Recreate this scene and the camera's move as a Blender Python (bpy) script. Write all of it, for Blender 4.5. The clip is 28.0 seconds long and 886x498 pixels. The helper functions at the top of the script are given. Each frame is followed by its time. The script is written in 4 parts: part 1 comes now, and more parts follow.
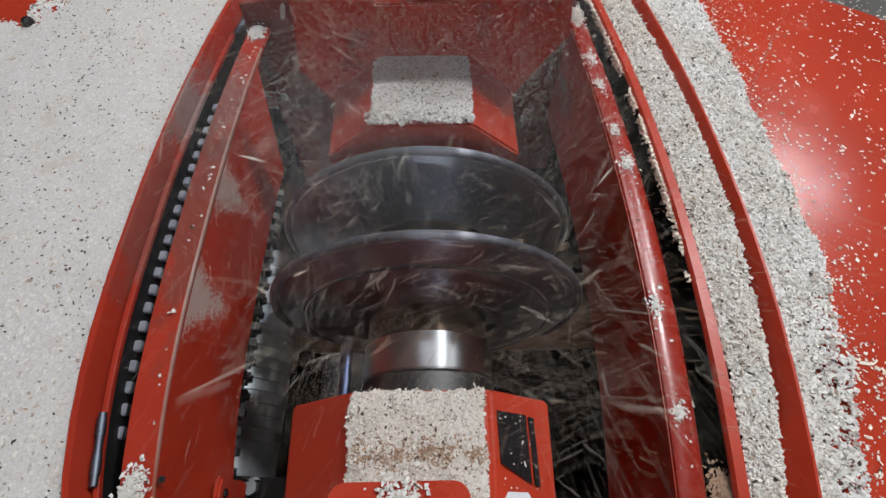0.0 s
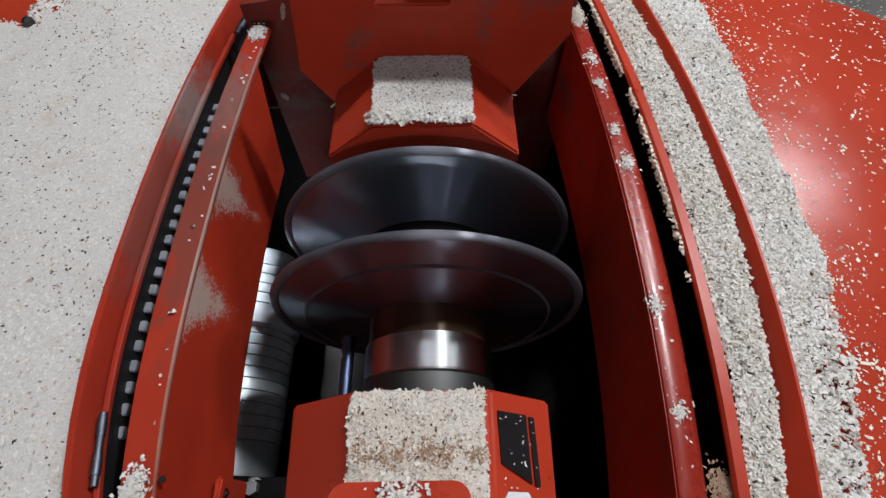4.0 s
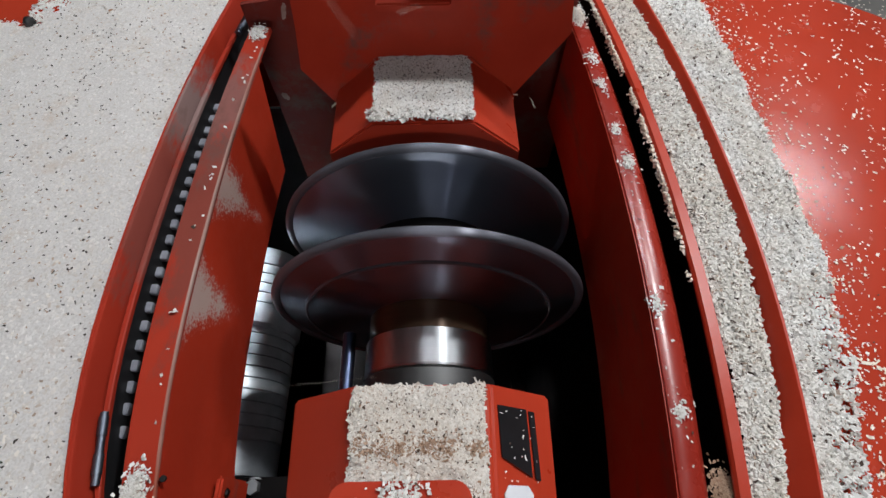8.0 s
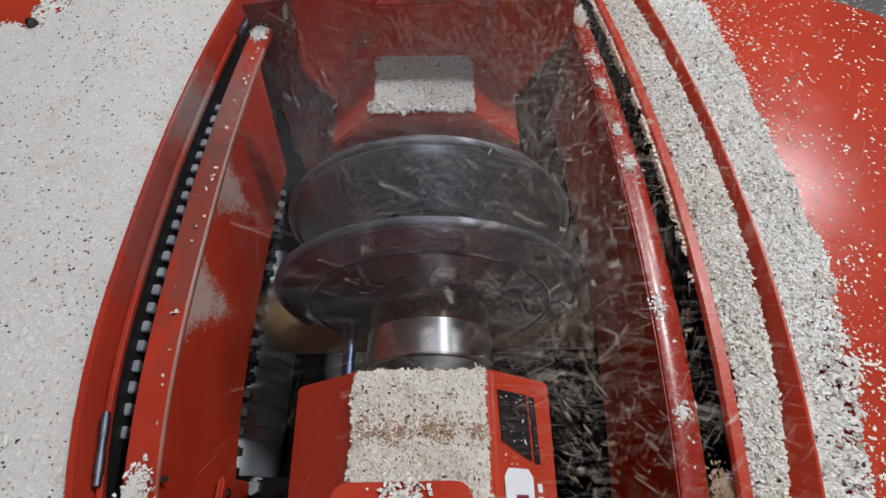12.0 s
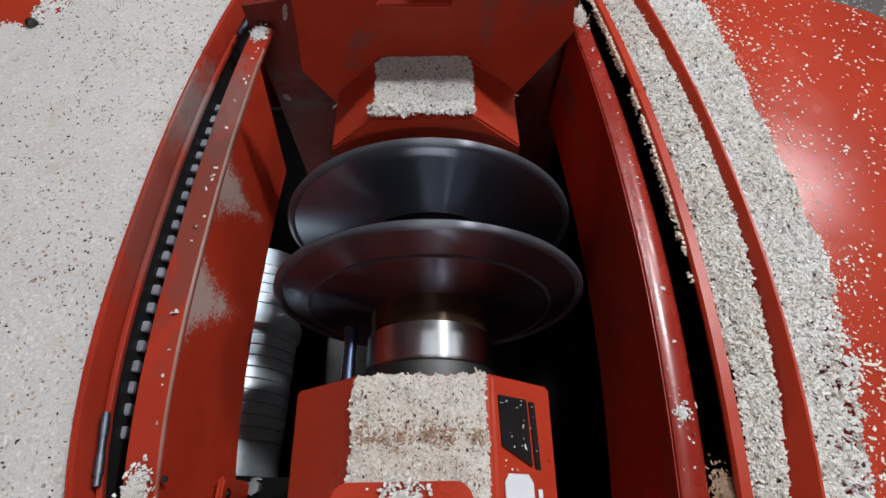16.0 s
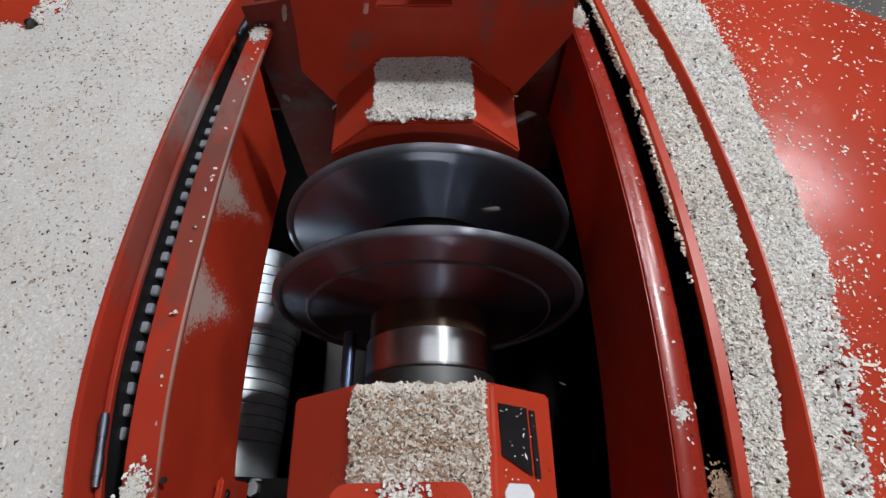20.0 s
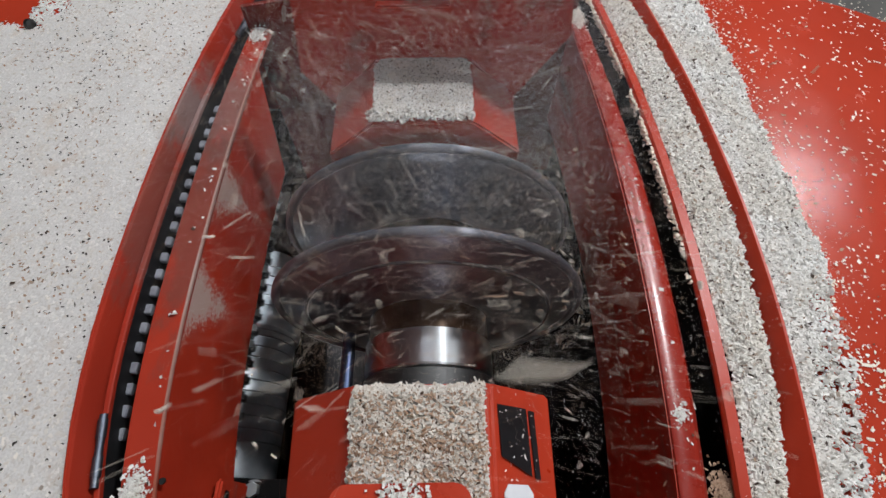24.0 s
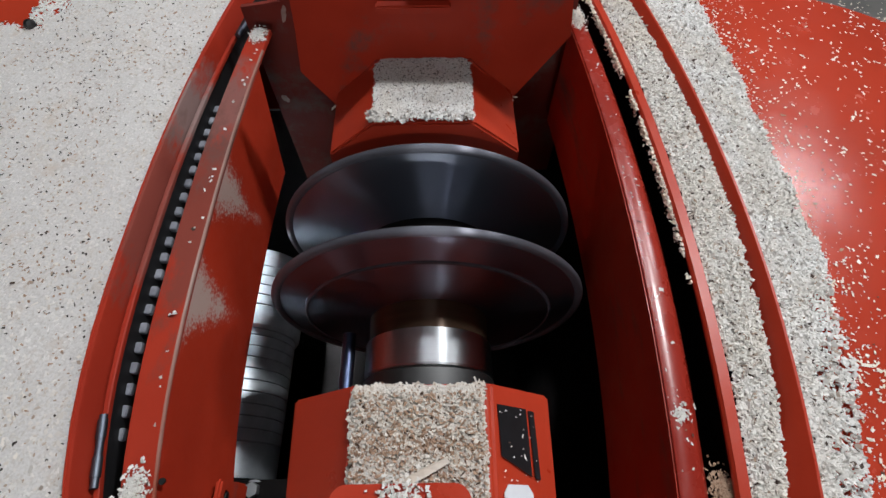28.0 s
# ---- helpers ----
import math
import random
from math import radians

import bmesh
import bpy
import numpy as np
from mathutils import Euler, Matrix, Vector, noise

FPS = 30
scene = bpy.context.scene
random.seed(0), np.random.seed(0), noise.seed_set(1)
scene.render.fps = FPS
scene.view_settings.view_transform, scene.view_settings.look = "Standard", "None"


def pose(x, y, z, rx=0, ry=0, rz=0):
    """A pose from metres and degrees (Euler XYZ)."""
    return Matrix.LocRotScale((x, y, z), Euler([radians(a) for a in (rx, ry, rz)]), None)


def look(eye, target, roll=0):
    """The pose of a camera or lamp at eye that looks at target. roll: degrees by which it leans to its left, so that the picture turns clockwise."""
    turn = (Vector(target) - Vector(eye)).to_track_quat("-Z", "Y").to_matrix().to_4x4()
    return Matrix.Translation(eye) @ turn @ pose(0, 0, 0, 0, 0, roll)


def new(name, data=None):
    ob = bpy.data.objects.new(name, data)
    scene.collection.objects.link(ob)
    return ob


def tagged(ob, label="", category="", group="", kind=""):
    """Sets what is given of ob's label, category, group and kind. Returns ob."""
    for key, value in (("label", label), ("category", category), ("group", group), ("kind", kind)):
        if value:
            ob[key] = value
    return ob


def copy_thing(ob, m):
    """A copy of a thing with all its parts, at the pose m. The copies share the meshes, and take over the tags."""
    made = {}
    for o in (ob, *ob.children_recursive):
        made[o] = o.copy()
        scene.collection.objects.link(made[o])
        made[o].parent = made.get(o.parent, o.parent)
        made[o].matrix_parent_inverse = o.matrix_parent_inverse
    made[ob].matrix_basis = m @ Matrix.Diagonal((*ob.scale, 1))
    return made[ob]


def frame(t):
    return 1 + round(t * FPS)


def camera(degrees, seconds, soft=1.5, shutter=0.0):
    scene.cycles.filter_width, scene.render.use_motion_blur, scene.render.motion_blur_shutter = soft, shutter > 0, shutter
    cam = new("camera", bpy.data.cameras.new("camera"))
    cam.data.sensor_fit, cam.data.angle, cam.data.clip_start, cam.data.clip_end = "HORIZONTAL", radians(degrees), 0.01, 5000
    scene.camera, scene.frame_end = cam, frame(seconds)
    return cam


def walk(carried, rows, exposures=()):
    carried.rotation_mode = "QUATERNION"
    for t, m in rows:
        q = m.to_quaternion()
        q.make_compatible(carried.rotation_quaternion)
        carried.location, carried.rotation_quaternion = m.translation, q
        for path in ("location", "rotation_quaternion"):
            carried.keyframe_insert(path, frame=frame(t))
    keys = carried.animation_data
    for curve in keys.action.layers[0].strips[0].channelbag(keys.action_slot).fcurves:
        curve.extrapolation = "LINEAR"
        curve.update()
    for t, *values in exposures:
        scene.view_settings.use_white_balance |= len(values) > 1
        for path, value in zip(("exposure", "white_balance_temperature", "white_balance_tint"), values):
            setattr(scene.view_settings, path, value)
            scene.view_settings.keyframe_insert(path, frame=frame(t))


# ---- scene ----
cam = camera(85.37, 28.0, soft=1.5, shutter=0.85)
EYE = pose(0.016, -0.483, 0.595, 29.70, 0, -1.03)


def sway(pan, tilt):
    return EYE @ pose(0, 0, 0, tilt, pan, 0)


walk(cam, [(0.0, sway(0, 0)), (4.0, sway(0.04, 0)), (8.0, sway(0.13, -0.03)), (12.0, sway(0.27, 0.03)), (16.0, sway(0.26, 0.05)),
           (20.0, sway(0.19, 0.12)), (24.0, sway(0.11, 0.20)), (28.0, sway(0.10, 0.22))])
scene.view_settings.exposure = 0.0

# ---- light: one floodlight over the machine, tube lamps of the hall, added fill lamps ----
world = bpy.data.worlds.new("hall_air")
scene.world = world
world.use_nodes = True
world.node_tree.nodes["Background"].inputs[0].default_value = (0.75, 0.85, 1.0, 1)
world.node_tree.nodes["Background"].inputs[1].default_value = 0.075


def area_light(name, eye, target, power, sx, sy, colour, cone=180):
    data = bpy.data.lights.new(name, "AREA")
    data.shape, data.size, data.size_y = "RECTANGLE", sx, sy
    data.energy, data.color = power, colour
    data.spread = radians(cone)
    ob = new(name, data)
    ob.matrix_world = look(eye, target)
    return ob


FLOODS = [((1.15, 0.58, 2.35), 42, 0.16, 0.16), ((2.5, 1.5, 2.45), 20, 0.22, 0.22)]
# the first and third tubes are added fill for tray and shaded pile
TUBES = [(0.1, 1.2, 2.9, 29), (0.12, -3.8, 1.0, 34), (0.25, -2.0, 2.9, 5), (3.7, 2.15, 2.9, 22), (-3.3, -2.35, 0.75, 1.6)]
for at, power, wide, deep in FLOODS:
    area_light("flood_light", at, (0, -0.2, 0.1), power, wide, deep, (0.96, 0.98, 1.0))
# narrow fill added under the tray, only to brighten the feed roller
LOW = (-0.64, 0.03, 0.030)
area_light("roller_fill_light", (LOW[0] + 0.02, LOW[1], LOW[2]), (-0.42, -0.12, -0.225), 12, 0.40, 0.05, (0.88, 0.94, 1.0), 38)
for tx, ty, tz, power in TUBES:
    area_light("tube_light", (tx, ty, tz - 0.045), (tx, ty, 0) if tz > 2.5 else (0, 0, 0.2), power, 1.2, 0.10, (0.91, 0.955, 1.0))


# ---- materials ----
def material(name):
    m = bpy.data.materials.new(name)
    m.use_nodes = True
    t = m.node_tree
    return m, t.nodes, t.links, t.nodes["Principled BSDF"]


def ramp(nodes, stops):
    r = nodes.new("ShaderNodeValToRGB")
    while len(r.color_ramp.elements) < len(stops):
        r.color_ramp.elements.new(0.5)
    for e, (p, c) in zip(r.color_ramp.elements, stops):
        e.position, e.color = p, (*c, 1)
    return r


def noise_node(nodes, links, scale, detail=4.0, rough=0.55, stretch=None):
    c = nodes.new("ShaderNodeTexCoord")
    n = nodes.new("ShaderNodeTexNoise")
    n.inputs["Scale"].default_value, n.inputs["Detail"].default_value, n.inputs["Roughness"].default_value = scale, detail, rough
    if stretch:
        mp = nodes.new("ShaderNodeMapping")
        mp.inputs["Scale"].default_value = stretch
        links.new(c.outputs["Object"], mp.inputs["Vector"])
        links.new(mp.outputs["Vector"], n.inputs["Vector"])
    else:
        links.new(c.outputs["Object"], n.inputs["Vector"])
    return n


def mix(nodes, links, fac, a, b):
    m = nodes.new("ShaderNodeMix")
    m.data_type = "RGBA"
    for sock, v in ((m.inputs["Factor"], fac), (m.inputs["A"], a), (m.inputs["B"], b)):
        if isinstance(v, tuple):
            sock.default_value = (*v, 1)
        elif isinstance(v, float):
            sock.default_value = v
        else:
            links.new(v, sock)
    return m.outputs["Result"]


def calc(nodes, links, op, *values):
    m = nodes.new("ShaderNodeMath")
    m.operation = op
    for sock, v in zip(m.inputs, values):
        if isinstance(v, (int, float)):
            sock.default_value = v
        else:
            links.new(v, sock)
    return m.outputs[0]


def painted(name, base, dark, rough=0.32, dust=0.0, wear=0.0, rubbed=(), smears=()):
    """Machine enamel: patchy gloss, fine orange peel, sawdust film, rubbed-through places."""
    m, n, l, p = material(name)
    big = noise_node(n, l, 7.0, 5.0)
    r = ramp(n, [(0.3, dark), (0.7, base)])
    l.new(big.outputs["Fac"], r.inputs["Fac"])
    colour = r.outputs["Color"]
    if wear:
        w = noise_node(n, l, 9.0, 8.0, 0.7, (1.0, 0.25, 1.0))
        wr = ramp(n, [(0.62 - wear, (0, 0, 0)), (0.72 - wear * 0.5, (1, 1, 1))])
        l.new(w.outputs["Fac"], wr.inputs["Fac"])
        colour = mix(n, l, wr.outputs["Color"], colour, (0.12, 0.08, 0.07))
    if dust:
        d = noise_node(n, l, 340.0, 2.0, 0.6)
        dr = ramp(n, [(0.66 - dust * 0.3, (0, 0, 0)), (0.74 - dust * 0.2, (1, 1, 1))])
        l.new(d.outputs["Fac"], dr.inputs["Fac"])
        colour = mix(n, l, dr.outputs["Color"], colour, (0.60, 0.47, 0.38))
    if rubbed or smears:
        xyz = n.new("ShaderNodeSeparateXYZ")
        tc = n.new("ShaderNodeTexCoord")
        l.new(tc.outputs["Object"], xyz.inputs["Vector"])
        py, pz = xyz.outputs["Y"], xyz.outputs["Z"]
        grit = noise_node(n, l, 35.0, 8.0, 0.72, (1.0, 0.5, 1.0)).outputs["Fac"]
        fine = noise_node(n, l, 260.0, 4.0, 0.7).outputs["Fac"]
    for yc, half, strength, tone in rubbed:
        # long stretch where timber rubbed the paint off
        d = calc(n, l, "SUBTRACT", 1.0, calc(n, l, "DIVIDE", calc(n, l, "ABSOLUTE", calc(n, l, "SUBTRACT", py, yc)), half))
        d = calc(n, l, "ADD", calc(n, l, "MULTIPLY", d, 1.3), calc(n, l, "MULTIPLY", calc(n, l, "SUBTRACT", grit, 0.5), 3.6))
        d = calc(n, l, "MINIMUM", calc(n, l, "MAXIMUM", d, 0.0), strength)
        colour = mix(n, l, d, colour, tone)
    for yc, half, zlow, zhigh in smears:
        # sawdust blown on in a wedge that narrows downwards
        w = calc(n, l, "MULTIPLY", calc(n, l, "DIVIDE", calc(n, l, "SUBTRACT", pz, zlow), zhigh - zlow), half)
        lean = calc(n, l, "ADD", py, calc(n, l, "MULTIPLY", pz, 0.25))
        d = calc(n, l, "SUBTRACT", w, calc(n, l, "ABSOLUTE", calc(n, l, "SUBTRACT", lean, yc)))
        d = calc(n, l, "ADD", calc(n, l, "MULTIPLY", d, 38.0), calc(n, l, "MULTIPLY", calc(n, l, "SUBTRACT", fine, 0.5), 3.4))
        d = calc(n, l, "ADD", d, calc(n, l, "MULTIPLY", calc(n, l, "SUBTRACT", grit, 0.55), 2.5))
        d = calc(n, l, "MINIMUM", calc(n, l, "MAXIMUM", d, 0.0), 0.78)
        colour = mix(n, l, d, colour, (0.52, 0.45, 0.40))
    l.new(colour, p.inputs["Base Color"])
    p.inputs["Specular IOR Level"].default_value = 0.22 if rubbed or smears or wear else 0.38
    rr = ramp(n, [(0.25, (rough * 0.8,) * 3), (0.8, (rough * 1.5,) * 3)])
    s = noise_node(n, l, 28.0, 6.0)
    l.new(s.outputs["Fac"], rr.inputs["Fac"])
    l.new(rr.outputs["Color"], p.inputs["Roughness"])
    b = n.new("ShaderNodeBump")
    b.inputs["Strength"].default_value, b.inputs["Distance"].default_value = 0.12, 0.001
    peel = noise_node(n, l, 160.0, 3.0)
    l.new(peel.outputs["Fac"], b.inputs["Height"])
    l.new(b.outputs["Normal"], p.inputs["Normal"])
    return m


def metal(name, base, dark, rough, scale=20.0, stretch=None, spin=False):
    m, n, l, p = material(name)
    g = noise_node(n, l, scale, 6.0, 0.6, stretch)
    r = ramp(n, [(0.3, dark), (0.7, base)])
    l.new(g.outputs["Fac"], r.inputs["Fac"])
    l.new(r.outputs["Color"], p.inputs["Base Color"])
    p.inputs["Metallic"].default_value, p.inputs["Roughness"].default_value = 1.0, rough
    if spin:
        t = n.new("ShaderNodeTangent")
        t.direction_type, t.axis = "RADIAL", "Y"
        l.new(t.outputs["Tangent"], p.inputs["Tangent"])
        p.inputs["Anisotropic"].default_value, p.inputs["Anisotropic Rotation"].default_value = 1.0, 0.25
    b = n.new("ShaderNodeBump")
    b.inputs["Strength"].default_value, b.inputs["Distance"].default_value = 0.15, 0.0006
    l.new(g.outputs["Fac"], b.inputs["Height"])
    l.new(b.outputs["Normal"], p.inputs["Normal"])
    return m


def wood_flakes(name, pale, mid, brown, dark):
    """Each flake has its own tone."""
    m, n, l, p = material(name)
    g = n.new("ShaderNodeNewGeometry")
    r = ramp(n, [(0.0, dark), (0.030, dark), (0.036, brown), (0.085, mid), (0.40, pale), (1.0, tuple(min(1, c * 1.12) for c in pale))])
    l.new(g.outputs["Random Per Island"], r.inputs["Fac"])
    big = noise_node(n, l, 14.0, 4.0)
    br = ramp(n, [(0.35, (0.93, 0.90, 0.86)), (0.6, (1, 1, 1))])
    l.new(big.outputs["Fac"], br.inputs["Fac"])
    mm = n.new("ShaderNodeMix")
    mm.data_type, mm.blend_type = "RGBA", "MULTIPLY"
    mm.inputs["Factor"].default_value = 1.0
    l.new(r.outputs["Color"], mm.inputs["A"])
    l.new(br.outputs["Color"], mm.inputs["B"])
    l.new(mm.outputs["Result"], p.inputs["Base Color"])
    p.inputs["Roughness"].default_value = 0.85
    return m


def plain(name, base, dark, rough, scale=30.0):
    m, n, l, p = material(name)
    g = noise_node(n, l, scale, 6.0)
    r = ramp(n, [(0.3, dark), (0.7, base)])
    l.new(g.outputs["Fac"], r.inputs["Fac"])
    l.new(r.outputs["Color"], p.inputs["Base Color"])
    p.inputs["Roughness"].default_value = rough
    b = n.new("ShaderNodeBump")
    b.inputs["Strength"].default_value, b.inputs["Distance"].default_value = 0.3, 0.001
    l.new(g.outputs["Fac"], b.inputs["Height"])
    l.new(b.outputs["Normal"], p.inputs["Normal"])
    return m


RED = painted("red_enamel", (0.47, 0.043, 0.017), (0.39, 0.032, 0.013), 0.30)
RED_WORN = painted("red_enamel_worn", (0.47, 0.043, 0.017), (0.37, 0.030, 0.013), 0.38, 0.0, 0.10)
GREY_PRIMER = (0.15, 0.085, 0.072)
RED_WALL = painted("red_enamel_wall", (0.47, 0.041, 0.016), (0.33, 0.027, 0.012), 0.34, wear=0.07)
# grey wear is grime; the much darker red holds the end panels' shade
RED_GRIME_SHADE = painted("red_enamel_grimy_shaded", (0.20, 0.024, 0.015), (0.11, 0.022, 0.016), 0.6, wear=0.10)
RED_GLOSS = painted("red_enamel_glossy", (0.33, 0.026, 0.014), (0.25, 0.019, 0.011), 0.24)
RED_RAIL = painted("red_enamel_rubbed", (0.42, 0.036, 0.014), (0.33, 0.026, 0.011), 0.5, rubbed=((-0.02, 0.10, 0.66, (0.17, 0.125, 0.115)), (-0.16, 0.17, 0.60, (0.12, 0.055, 0.044))))
RED_LIP = painted("red_enamel_lip", (0.40, 0.037, 0.017), (0.31, 0.026, 0.013), 0.45, rubbed=((0.00, 0.08, 0.75, (0.21, 0.20, 0.19)), (-0.15, 0.13, 0.50, GREY_PRIMER)))
RED_PLATE = painted("red_enamel_plate", (0.46, 0.040, 0.016), (0.37, 0.030, 0.013), 0.40, smears=((-0.0975, 0.047, 0.025, 0.15), (-0.2400, 0.052, 0.030, 0.155)))
RED_GLOSS.node_tree.nodes["Principled BSDF"].inputs["Specular IOR Level"].default_value = 0.55
RED_DUSTY = painted("red_enamel_dusty", (0.47, 0.045, 0.018), (0.40, 0.035, 0.014), 0.21)
RED_DUSTY.node_tree.nodes["Principled BSDF"].inputs["Specular IOR Level"].default_value = 0.45
STEEL = metal("bare_steel", (0.72, 0.74, 0.76), (0.58, 0.60, 0.62), 0.48)
TURNED = metal("turned_steel", (0.76, 0.80, 0.83), (0.64, 0.68, 0.71), 0.52, 60.0, (1, 12, 1), True)
DISC = metal("disc_steel", (0.34, 0.365, 0.42), (0.27, 0.295, 0.35), 0.31, 40.0, None, True)
DISC_DULL = metal("dull_disc_steel", (0.26, 0.28, 0.345), (0.20, 0.215, 0.27), 0.33, 40.0, None, True)
DISC.node_tree.nodes["Principled BSDF"].inputs["Metallic"].default_value = 0.94
DISC_DULL.node_tree.nodes["Principled BSDF"].inputs["Metallic"].default_value = 0.95
RIM = metal("rim_steel", (0.20, 0.205, 0.235), (0.14, 0.14, 0.17), 0.45, 40.0, None, True)
RIM.node_tree.nodes["Principled BSDF"].inputs["Metallic"].default_value = 0.65
RING = plain("bright_ring_steel", (0.08, 0.08, 0.095), (0.05, 0.05, 0.065), 0.35, 60.0)
RACK = plain("rack_steel", (0.38, 0.39, 0.44), (0.24, 0.25, 0.29), 0.45, 90.0)
RESIN = metal("resin_coated_steel", (0.10, 0.058, 0.035), (0.055, 0.032, 0.02), 0.45, 30.0, (1, 6, 1), True)
RESIN.node_tree.nodes["Principled BSDF"].inputs["Metallic"].default_value = 0.5
# near-black without gloss: the pit's deep shade is put into the colour
PIT = plain("pit_shade_black", (0.013, 0.012, 0.012), (0.009, 0.008, 0.008), 0.9)
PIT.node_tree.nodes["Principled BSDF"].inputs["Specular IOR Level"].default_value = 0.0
ROD = metal("blued_steel", (0.07, 0.09, 0.15), (0.04, 0.05, 0.09), 0.35)
ROLLER = metal("worn_zinc", (0.48, 0.52, 0.55), (0.36, 0.39, 0.42), 0.42, 45.0)
ROLLER.node_tree.nodes["Principled BSDF"].inputs["Metallic"].default_value = 0.68
DARK_STEEL = metal("dark_steel", (0.10, 0.10, 0.10), (0.05, 0.05, 0.05), 0.5)
# black that stands for the shade inside the left slot
BLACK = plain("slot_shade_black", (0.018, 0.018, 0.020), (0.010, 0.010, 0.011), 0.6)
DECAL = plain("black_decal", (0.014, 0.014, 0.016), (0.008, 0.008, 0.009), 0.3)
WHITE = plain("white_decal", (0.78, 0.79, 0.82), (0.70, 0.71, 0.75), 0.35)
MAROON = plain("maroon_decal", (0.20, 0.015, 0.03), (0.15, 0.012, 0.02), 0.35)
CONCRETE = plain("concrete", (0.30, 0.29, 0.27), (0.20, 0.19, 0.18), 0.85, 4.0)
SHEET = plain("wall_sheet", (0.58, 0.59, 0.60), (0.46, 0.47, 0.48), 0.6, 3.0)
FLAKE = wood_flakes("sawdust_flakes", (0.725, 0.71, 0.69), (0.54, 0.51, 0.475), (0.36, 0.25, 0.18), (0.07, 0.045, 0.035))
FLAKE_IVORY = wood_flakes("sawdust_flakes_ivory", (0.715, 0.69, 0.65), (0.52, 0.475, 0.42), (0.38, 0.26, 0.18), (0.07, 0.045, 0.035))
FLAKE_TAN = wood_flakes("sawdust_flakes_tan", (0.665, 0.62, 0.57), (0.55, 0.465, 0.39), (0.32, 0.18, 0.11), (0.07, 0.04, 0.025))
FLAKE_CREAM = wood_flakes("sawdust_flakes_cream", (0.84, 0.76, 0.66), (0.76, 0.66, 0.54), (0.40, 0.27, 0.18), (0.09, 0.055, 0.04))
SPECK = plain("bark_dust", (0.06, 0.045, 0.035), (0.025, 0.02, 0.017), 0.8, 200.0)
FLAKE_FINE = wood_flakes("sawdust_fine", (0.665, 0.638, 0.615), (0.61, 0.578, 0.55), (0.54, 0.46, 0.39), (0.40, 0.31, 0.25))
FLAKE_BROWN = wood_flakes("sawdust_flakes_brown", (0.40, 0.27, 0.19), (0.33, 0.20, 0.13), (0.22, 0.12, 0.07), (0.06, 0.035, 0.02))
BED = plain("sawdust", (0.70, 0.675, 0.64), (0.64, 0.605, 0.56), 0.9, 300.0)
BED.node_tree.nodes["Bump"].inputs["Strength"].default_value = 0.08


def settled_sawdust():
    """Packed fine sawdust: pale grain, faint tan stains."""
    m, n, l, p = material("settled_sawdust")
    a = ramp(n, [(0.36, (0.54, 0.508, 0.482)), (0.50, (0.615, 0.588, 0.568)), (0.64, (0.655, 0.630, 0.610))])
    l.new(noise_node(n, l, 420.0, 3.0, 0.6).outputs["Fac"], a.inputs["Fac"])
    b = ramp(n, [(0.56, (0, 0, 0)), (0.72, (0.55, 0.55, 0.55))])
    l.new(noise_node(n, l, 26.0, 7.0, 0.7).outputs["Fac"], b.inputs["Fac"])
    c = ramp(n, [(0.62, (0, 0, 0)), (0.70, (1, 1, 1))])
    l.new(noise_node(n, l, 230.0, 2.0, 0.5).outputs["Fac"], c.inputs["Fac"])
    tan = mix(n, l, b.outputs["Color"], a.outputs["Color"], (0.52, 0.40, 0.30))
    l.new(mix(n, l, calc(n, l, "MULTIPLY", c.outputs["Color"], 0.22), tan, (0.46, 0.37, 0.30)), p.inputs["Base Color"])
    p.inputs["Roughness"].default_value = 0.9
    bump = n.new("ShaderNodeBump")
    bump.inputs["Strength"].default_value, bump.inputs["Distance"].default_value = 0.25, 0.0006
    l.new(noise_node(n, l, 380.0, 4.0, 0.65).outputs["Fac"], bump.inputs["Height"])
    l.new(bump.outputs["Normal"], p.inputs["Normal"])
    return m


SETTLED = settled_sawdust()
WORN_EDGE = painted("worn_bare_edge", (0.42, 0.30, 0.26), (0.30, 0.08, 0.05), 0.4)
HINGE = metal("blued_hinge_steel", (0.15, 0.17, 0.20), (0.09, 0.10, 0.13), 0.5)
SMEAR = plain("dust_smear", (0.40, 0.33, 0.29), (0.28, 0.17, 0.14), 0.8, 120.0)
CHIPWOOD = plain("fresh_chip_wood", (0.76, 0.70, 0.62), (0.64, 0.55, 0.45), 0.8, 60.0)
CHIPBROWN = plain("brown_chip_wood", (0.46, 0.34, 0.24), (0.34, 0.22, 0.14), 0.8, 60.0)
DUST = plain("wood_dust", (0.80, 0.81, 0.84), (0.74, 0.74, 0.76), 0.9, 60.0)
LOGWOOD = plain("peeled_log_wood", (0.26, 0.17, 0.085), (0.16, 0.10, 0.05), 0.75, 20.0)
LAMPGLOW, nn, ll, pp = material("lamp_glow")
pp.inputs["Emission Color"].default_value, pp.inputs["Emission Strength"].default_value = (0.95, 0.97, 1.0, 1), 6.0


# ---- helpers of this scene ----
def part(name, bm, mat, parent=None, label=""):
    me = bpy.data.meshes.new(name)
    bm.to_mesh(me)
    bm.free()
    me.materials.append(mat)
    ob = new(name, me)
    ob.parent = parent
    if label:
        ob["label"] = label
    return ob


def empty(name, m=None):
    ob = new(name)
    ob.empty_display_size = 0.05
    if m is not None:
        ob.matrix_world = m
    return ob


